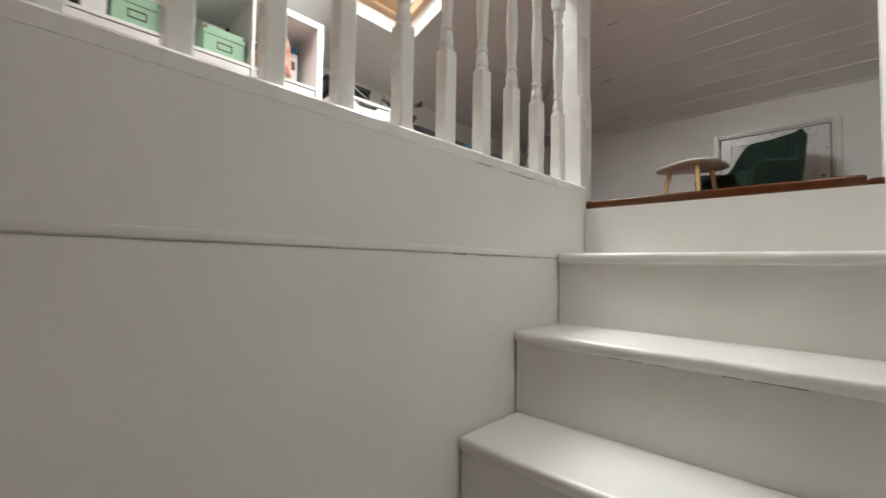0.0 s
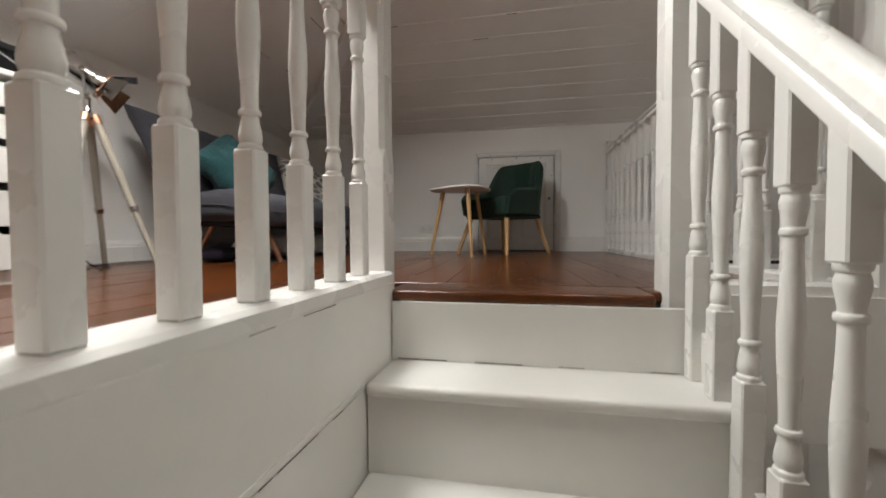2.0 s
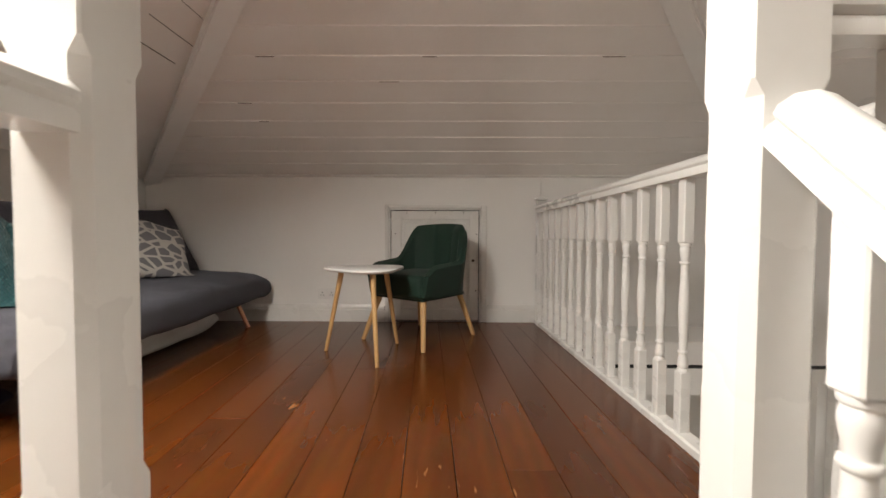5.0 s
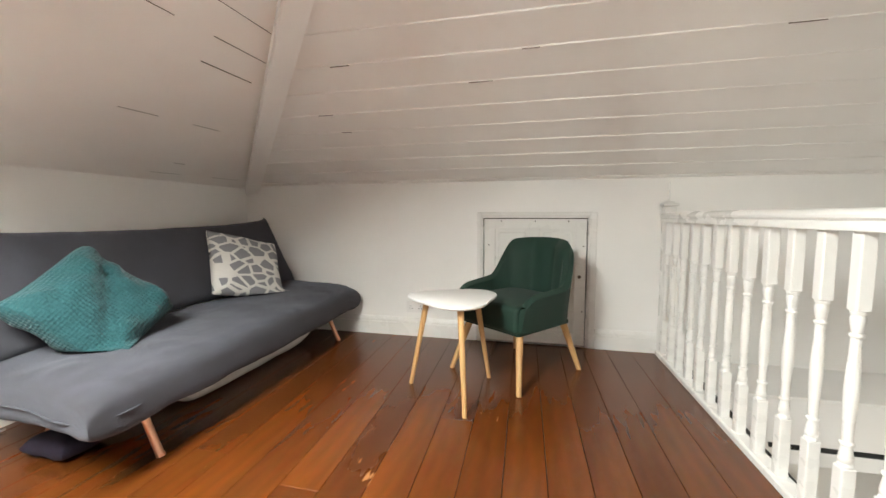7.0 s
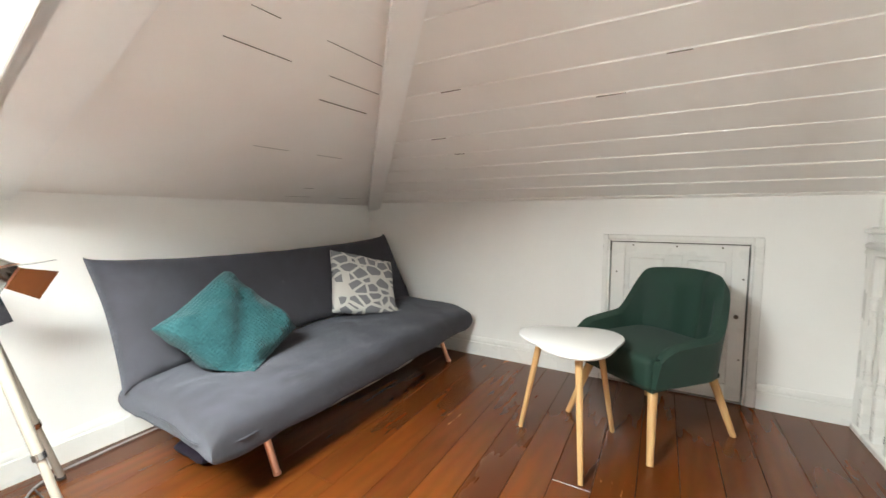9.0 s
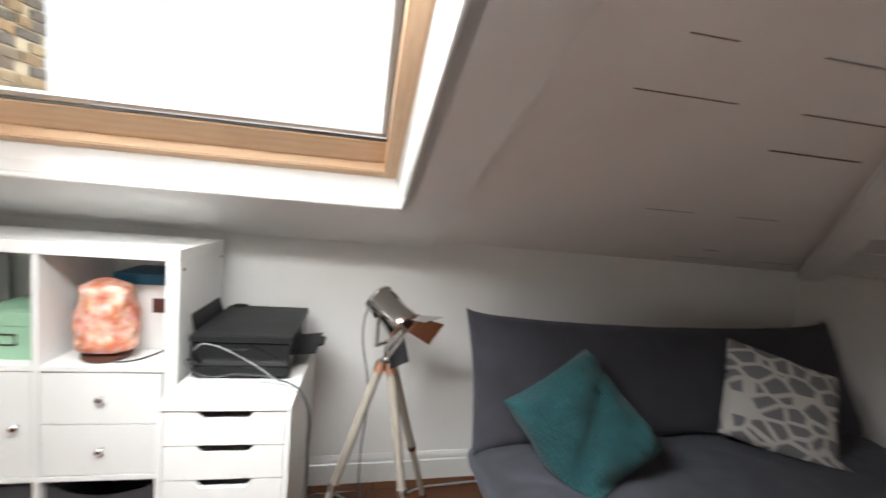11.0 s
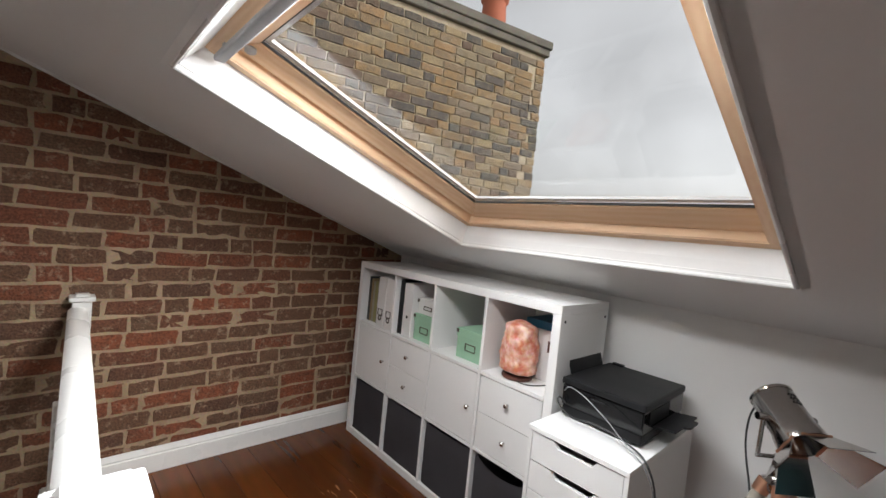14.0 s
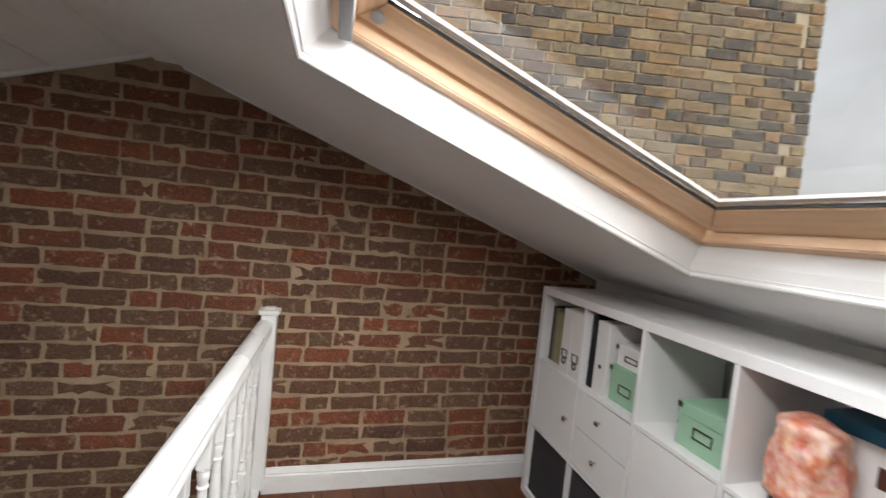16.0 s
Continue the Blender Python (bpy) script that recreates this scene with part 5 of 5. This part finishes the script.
# ---------- outside ----------
GROUND = material("far_ground", (0.10, 0.11, 0.08), 0.9, vary=0.3, scale=0.05, bump=0.0, second=(0.14, 0.12, 0.10))
structure("ground", boxes((-600, 600, -600, 600, -5.6, -5.5)), GROUND, "ground far below the roof", "ground")
SKYLINE = material("distant_trees", (0.10, 0.12, 0.11), 0.95, vary=0.3, scale=0.2, bump=0.0)
bm = bmesh.new()
for k in range(90):
    a = radians(120 + 1.7 * k)
    r = random.uniform(180, 240)
    cx, cy = r * math.cos(a), r * math.sin(a)
    s = random.uniform(3.0, 6.0)
    lathe(bm, [(s * 0.9, -5.5), (s * 1.1, -3 + random.random()), (s * 0.8, -0.5 + random.random()), (s * 0.25, 1.2 + random.random() * 2.2)], 9, at=(cx, cy, 0))
tagged(part("backdrop", bm, SKYLINE), "low line of distant trees and roofs", "backdrop", "", "structure")


def brick_material(name, colours, soot, island=False, bump=0.9, lime=(0.30, 0.225, 0.15), smeared=0.6):
    """Fired brick: one of several colours for each piece, mottled and pitted."""
    m = bpy.data.materials.new(name)
    m.use_nodes = True
    n, l = m.node_tree.nodes, m.node_tree.links
    p = n["Principled BSDF"]
    p.inputs["Roughness"].default_value = 0.92
    if island:
        rnd = n.new("ShaderNodeNewGeometry").outputs["Random Per Island"]
    else:
        rnd = n.new("ShaderNodeObjectInfo").outputs["Random"]
    ramp = n.new("ShaderNodeValToRGB")
    ramp.color_ramp.interpolation = 'CONSTANT'
    e = ramp.color_ramp.elements
    e[0].position, e[0].color = 0.0, (*colours[0], 1)
    e[1].position, e[1].color = 1 / len(colours), (*colours[1], 1)
    for k, c in enumerate(colours[2:], 2):
        x = e.new(k / len(colours))
        x.color = (*c, 1)
    l.new(rnd, ramp.inputs[0])
    geo = n.new("ShaderNodeNewGeometry")
    big = n.new("ShaderNodeTexNoise")
    big.inputs["Scale"].default_value, big.inputs["Detail"].default_value = 17, 6
    fine = n.new("ShaderNodeTexNoise")
    fine.inputs["Scale"].default_value, fine.inputs["Detail"].default_value = 110, 4
    for t_ in (big, fine):
        l.new(geo.outputs["Position"], t_.inputs["Vector"])
    r1 = n.new("ShaderNodeMapRange")
    r1.inputs["From Min"].default_value, r1.inputs["From Max"].default_value = 0.44, 0.62
    r1.inputs["To Max"].default_value = 0.55
    l.new(big.outputs[0], r1.inputs[0])
    m1 = n.new("ShaderNodeMix")
    m1.data_type = 'RGBA'
    l.new(r1.outputs[0], m1.inputs[0])
    l.new(ramp.outputs[0], m1.inputs[6])
    m1.inputs[7].default_value = (*soot, 1)
    smear = n.new("ShaderNodeTexNoise")
    smear.inputs["Scale"].default_value, smear.inputs["Detail"].default_value = 31, 8
    smear.inputs["Roughness"].default_value = 0.65
    l.new(geo.outputs["Position"], smear.inputs["Vector"])
    r2 = n.new("ShaderNodeMapRange")
    r2.inputs["From Min"].default_value, r2.inputs["From Max"].default_value = 0.55, 0.72
    r2.inputs["To Max"].default_value = smeared
    l.new(smear.outputs[0], r2.inputs[0])
    m0 = n.new("ShaderNodeMix")
    m0.data_type = 'RGBA'
    l.new(r2.outputs[0], m0.inputs[0])
    l.new(m1.outputs[2], m0.inputs[6])
    m0.inputs[7].default_value = (*lime, 1)
    m2 = n.new("ShaderNodeMix")
    m2.data_type, m2.blend_type = 'RGBA', 'OVERLAY'
    m2.inputs[0].default_value = 0.9
    l.new(m0.outputs[2], m2.inputs[6])
    l.new(fine.outputs[0], m2.inputs[7])
    l.new(m2.outputs[2], p.inputs["Base Color"])
    b = n.new("ShaderNodeBump")
    b.inputs["Strength"].default_value, b.inputs["Distance"].default_value = bump, 0.010
    l.new(fine.outputs[0], b.inputs["Height"])
    l.new(b.outputs[0], p.inputs["Normal"])
    return m


REDS = [(0.175, 0.056, 0.026), (0.140, 0.053, 0.028), (0.118, 0.060, 0.033), (0.205, 0.060, 0.026), (0.135, 0.068, 0.038), (0.112, 0.052, 0.030), (0.152, 0.084, 0.047), (0.124, 0.062, 0.034), (0.185, 0.055, 0.025), (0.100, 0.050, 0.030), (0.130, 0.072, 0.042), (0.160, 0.051, 0.025)]
STOCKS = [(0.30, 0.22, 0.115), (0.25, 0.17, 0.09), (0.075, 0.070, 0.065), (0.34, 0.26, 0.15), (0.30, 0.20, 0.10), (0.13, 0.085, 0.06), (0.28, 0.18, 0.085), (0.20, 0.15, 0.10), (0.085, 0.080, 0.070), (0.32, 0.20, 0.10), (0.24, 0.19, 0.12), (0.10, 0.085, 0.075)]
RED_PIECE = brick_material("old_red_brick", REDS, (0.128, 0.055, 0.030), lime=(0.34, 0.25, 0.165), smeared=0.8)
RED_MASS = brick_material("old_red_brick_joined", REDS, (0.128, 0.055, 0.030), True, lime=(0.34, 0.25, 0.165), smeared=0.8)
STOCK_PIECE = brick_material("london_stock_brick", STOCKS, (0.15, 0.12, 0.09))


def brick_shape(w, h, d, seed):
    """Front-facing brick with worn arrises: centred on x and z, its face at y = 0, body behind."""
    rng = random.Random(seed)
    bm = bmesh.new()
    rim = [(-1, -0.80), (-0.96, -1), (-0.35, -1), (0.3, -1), (0.965, -1), (1, -0.78), (1, 0.82), (0.955, 1), (0.35, 1), (-0.3, 1), (-0.97, 1), (-1, 0.76)]
    back, mid, front = [], [], []
    for sx, sz in rim:
        x, z = sx * w / 2 + rng.uniform(-0.006, 0.004), sz * h / 2 + rng.uniform(-0.006, 0.0045)
        back.append(bm.verts.new((x, -d, z)))
        mid.append(bm.verts.new((x, -0.004 + rng.uniform(-0.003, 0.001), z)))
        front.append(bm.verts.new((x * (1 - 0.007 / w), rng.uniform(-0.004, 0.002), z * (1 - rng.uniform(0.04, 0.13)))))
    cx = bm.verts.new((rng.uniform(-0.2, 0.2) * w, rng.uniform(-0.002, 0.003), 0))
    for k in range(12):
        j = (k + 1) % 12
        bm.faces.new((back[k], back[j], mid[j], mid[k]))
        bm.faces.new((mid[k], mid[j], front[j], front[k]))
        bm.faces.new((front[k], front[j], cx))
    return bm


def brick_bank(widths, h, d, mat, n=4):
    bank = {}
    for w in widths:
        bank[w] = []
        for s in range(n):
            bm = brick_shape(w, h, d, int(w * 1000) + s)
            bmesh.ops.recalc_face_normals(bm, faces=bm.faces[:])
            me = bpy.data.meshes.new("brick")
            bm.to_mesh(me)
            bm.free()
            me.materials.append(mat)
            bank[w].append(me)
    return bank


def courses(x0, x1, z0, z1, pitch, joint, widths, weights, rng):
    """Rows of (centre x, centre z, width) that fill a wall in an irregular bond."""
    z = z0
    row = 0
    while z < z1:
        x = x0 - rng.uniform(0.0, 0.2)
        while x < x1:
            w = rng.choices(widths, weights)[0]
            yield x + w / 2, z + (pitch - joint) / 2, w, row
            x += w + joint * rng.uniform(0.7, 1.3)
        z += pitch
        row += 1


def roof_over(x):
    return (west_z(x) - DROP if x < RIDGE_X else east_z(x)) - 0.005


# ---------- boards of the floor ----------
def flecked(mat):
    """Scuffs of bare pale wood through the stain, drawn out along the boards."""
    n, l = mat.node_tree.nodes, mat.node_tree.links
    geo = n.new("ShaderNodeNewGeometry")
    mp = n.new("ShaderNodeMapping")
    mp.inputs["Scale"].default_value = (26, 5, 1)
    mp.inputs["Rotation"].default_value = (0, 0, 0.5)
    l.new(geo.outputs["Position"], mp.inputs["Vector"])
    a = n.new("ShaderNodeTexNoise")
    a.inputs["Scale"].default_value, a.inputs["Detail"].default_value = 1.6, 7
    l.new(mp.outputs[0], a.inputs["Vector"])
    b = n.new("ShaderNodeTexNoise")
    b.inputs["Scale"].default_value = 2.1
    l.new(geo.outputs["Position"], b.inputs["Vector"])
    s = n.new("ShaderNodeMath")
    s.operation = 'MULTIPLY'
    l.new(a.outputs[0], s.inputs[0])
    l.new(b.outputs[0], s.inputs[1])
    r = n.new("ShaderNodeMapRange")
    r.inputs["From Min"].default_value, r.inputs["From Max"].default_value = 0.425, 0.455
    l.new(s.outputs[0], r.inputs[0])
    p = n["Principled BSDF"]
    old = p.inputs["Base Color"].links[0].from_socket
    mix = n.new("ShaderNodeMix")
    mix.data_type = 'RGBA'
    l.new(r.outputs[0], mix.inputs[0])
    l.new(old, mix.inputs[6])
    mix.inputs[7].default_value = (0.33, 0.14, 0.05, 1)
    l.new(mix.outputs[2], p.inputs["Base Color"])


flecked(FLOOR)
floor = structure("floor", boxes((-2.1, -0.111, FACE_S, FACE_N, -0.045, -0.024), (-0.111, 1.23, 2.06, FACE_N, -0.045, -0.024)), DARK, "brown stained old pine floorboards, scuffed", "floor")
SKEW, PW = -0.045, 0.152
rng = random.Random(4)


def plank(x0, x1, y0, y1):
    """A board between two plan lines that follow the skew of the house."""
    bm = bmesh.new()
    g = 0.0006
    f = lambda x, y: x + SKEW * (y - 2.18)
    pts = [(f(x0, y0) + g, y0 + g), (f(x1, y0) - g, y0 + g), (f(x1, y1) - g, y1 - g), (f(x0, y1) + g, y1 - g)]
    dz = rng.uniform(-0.0008, 0.0)
    prism(bm, [(x, y, -0.022) for x, y in pts], (0, 0, 0.022 + dz))
    top = [e for e in bm.edges if min(v.co.z for v in e.verts) > -0.01]
    bmesh.ops.bevel(bm, geom=top, offset=0.0016, segments=1, affect='EDGES')
    return part("plank", bm, FLOOR, floor)


k = -14
while True:
    x0 = -0.037 + PW * k
    if x0 > 1.2:
        break
    x1 = min(x0 + PW, 1.235)
    start = FACE_S if x1 < 0.02 else 2.172
    ys = [start] + sorted(rng.sample([2.3, 2.75, 3.2, 3.65, 4.1], 1 if rng.random() < 0.2 else 0)) + [FACE_N]
    if x1 < 0.02:
        ys = [FACE_S, rng.uniform(1.0, 3.6), FACE_N]
    for a, b in zip(ys, ys[1:]):
        if x1 < 0.02 and x1 > -0.13 and a < 2.172:
            if b > 2.172:
                plank(x0, x1, 2.172, b)
            plank(x0, -0.175, a, min(b, 2.172))
        else:
            plank(x0, x1, a, b)
    k += 1
for xa, xb in ((-0.02, 0.69), (0.69, 1.23)):
    part("nosing_board", boxes((xa + 0.001, xb - 0.001, 1.985 if xa < 0.5 else 2.052, 2.170, -0.031, 0.0), bevel=0.010, seg=3), FLOOR, floor, "", True)

# ---------- chimney stack seen through the roof window ----------
stack = tagged(new("chimney_stack"), "yellow and sooty stock brick chimney stack beside the roof", "chimney")
stack.matrix_world = pose(-3.57, 0.01, 0.0, 0, 0, STACK_TURN)
SOOTY = material("weathered_cement", (0.17, 0.15, 0.12), 0.9, vary=0.3, scale=5, bump=0.6, fine=40, second=(0.10, 0.095, 0.08))
core = part("core", boxes((0.01, 3.3, -0.75, -0.012, -1.0, 3.25)), POINTING, stack)
part("coping", boxes((-0.03, 3.33, -0.79, 0.03, 3.25, 3.32), (-0.05, 3.35, -0.81, 0.045, 3.32, 3.40), bevel=0.008), SOOTY, stack, "weathered corbelled coping")
TERRA = material("terracotta", (0.42, 0.12, 0.06), 0.8, vary=0.2, scale=6)
part("chimney_pot", lathe(bmesh.new(), [(0.15, 3.40), (0.14, 3.46), (0.12, 3.75), (0.145, 3.78), (0.145, 3.84), (0.11, 3.84)], 20, at=(0.48, -0.32, 0)), TERRA, stack, "red terracotta chimney pot", True)
bank = brick_bank((0.215, 0.105, 0.16), 0.066, 0.07, STOCK_PIECE)
stock_mass = bmesh.new()
count = 0
for x, z, w, row in courses(0.0, 3.3, 1.067, 3.25, 0.0765, 0.0105, (0.215, 0.105, 0.16), (6, 4, 1), random.Random(8)):
    if x + w / 2 > 3.29 or z > 3.23 or x - w / 2 < -0.005:
        if x - w / 2 < -0.005 and x + w / 2 > 0.05:
            w2 = 0.105
            x = w2 / 2
            w = w2
        else:
            continue
    if count >= 298 or x > 2.2:
        src = rng.choice(bank[w])
        vs = [stock_mass.verts.new(Vector(v.co) + Vector((x, 0.0, z))) for v in src.vertices]
        for poly in src.polygons:
            stock_mass.faces.new([vs[i] for i in poly.vertices])
        continue
    ob = new("brick", rng.choice(bank[w]))
    ob.parent = stack
    ob.matrix_basis = pose(x, 0.0, z, 0, rng.uniform(-0.5, 0.5), 0)
    count += 1
# courses on the end of the stack
bm = stock_mass
z, row = 1.067, 0
while z < 3.24:
    y = -0.75
    while y < -0.02:
        w = 0.215 if row % 2 else 0.105
        w = min(w, -0.012 - y)
        box(bm, -0.003 + rng.uniform(-0.002, 0.002), 0.05, y, y + w, z, z + 0.066, 0.004)
        y += w + 0.01
    z += 0.0765
    row += 1
tagged(part("far_bricks", bm, brick_material("london_stock_brick_joined", STOCKS, (0.15, 0.12, 0.09), True), stack), kind="stuff")

# garden wall and foliage beyond the stairwell window
yard = tagged(new("yard_wall"), "red brick yard wall outside the stairwell window", "wall", "", "structure")
part("core", boxes((4.9, 5.1, 0.5, 9.0, -5.5, 0.6)), MORTAR, yard)
bm = bmesh.new()
for x, z, w, row in courses(0.5, 9.0, -1.9, 0.55, 0.0765, 0.0105, (0.215, 0.105), (3, 1), random.Random(3)):
    box(bm, 4.89, 4.95, x - w / 2, x + w / 2, z - 0.033, z + 0.033)
tagged(part("bricks", bm, RED_MASS, yard), kind="stuff")
LEAF = material("green_leaves", (0.06, 0.11, 0.025), 0.7, vary=0.4, scale=5)
shrub = tagged(new("shrub"), "green climbing shrub over the yard wall", "shrub")
part("stem", rod(bmesh.new(), (4.7, 5.3, -5.5), (4.8, 5.4, 0.3), 0.04, 0.015), WALNUT, shrub)
bm = bmesh.new()
for k in range(900):
    p = Vector((4.75 + random.gauss(0, 0.12), 5.35 + random.gauss(0, 0.4), random.gauss(0.1, 0.35)))
    q = Matrix.Translation(p) @ Euler([random.uniform(0, 6.3) for _ in range(3)]).to_matrix().to_4x4()
    vs = [bm.verts.new(q @ Vector(c)) for c in ((-0.03, 0, 0), (0, 0.018, 0.006), (0.035, 0, 0), (0, -0.018, 0.006))]
    bm.faces.new(vs)
tagged(part("leaves", bm, LEAF, shrub), kind="stuff")

# ---------- bricks of the loft wall ----------
bank = brick_bank((0.215, 0.105, 0.165), 0.0663, 0.05, RED_PIECE, 6)
mass = bmesh.new()
count = 0
rng = random.Random(12)
for x, z, w, row in courses(-1.9, FACE_E, -1.36, 2.0, 0.0803, 0.0140, (0.215, 0.105, 0.165), (6, 4, 1), random.Random(21)):
    lim = min(roof_over(x - w / 2), roof_over(x + w / 2))
    if z + 0.034 > lim + 0.07 or x + w / 2 > FACE_E + 0.05:
        continue
    near = -1.86 < x < 0.36 and z > 0.10 and count < 298
    proud = rng.uniform(-0.004, 0.003)
    if near:
        ob = new("brick", rng.choice(bank[w]))
        ob.parent = brick_wall
        ob.matrix_basis = pose(x, FACE_S + proud, z, 0, rng.uniform(-0.8, 0.8), rng.uniform(-0.6, 0.6))
        count += 1
    elif x < -0.12 and z < 0.06:
        continue
    else:
        src = rng.choice(bank[w])
        vs = [mass.verts.new(Vector(v.co) + Vector((x, FACE_S + proud, z))) for v in src.vertices]
        for poly in src.polygons:
            mass.faces.new([vs[i] for i in poly.vertices])
tagged(part("bricks", mass, RED_MASS, brick_wall), kind="stuff")
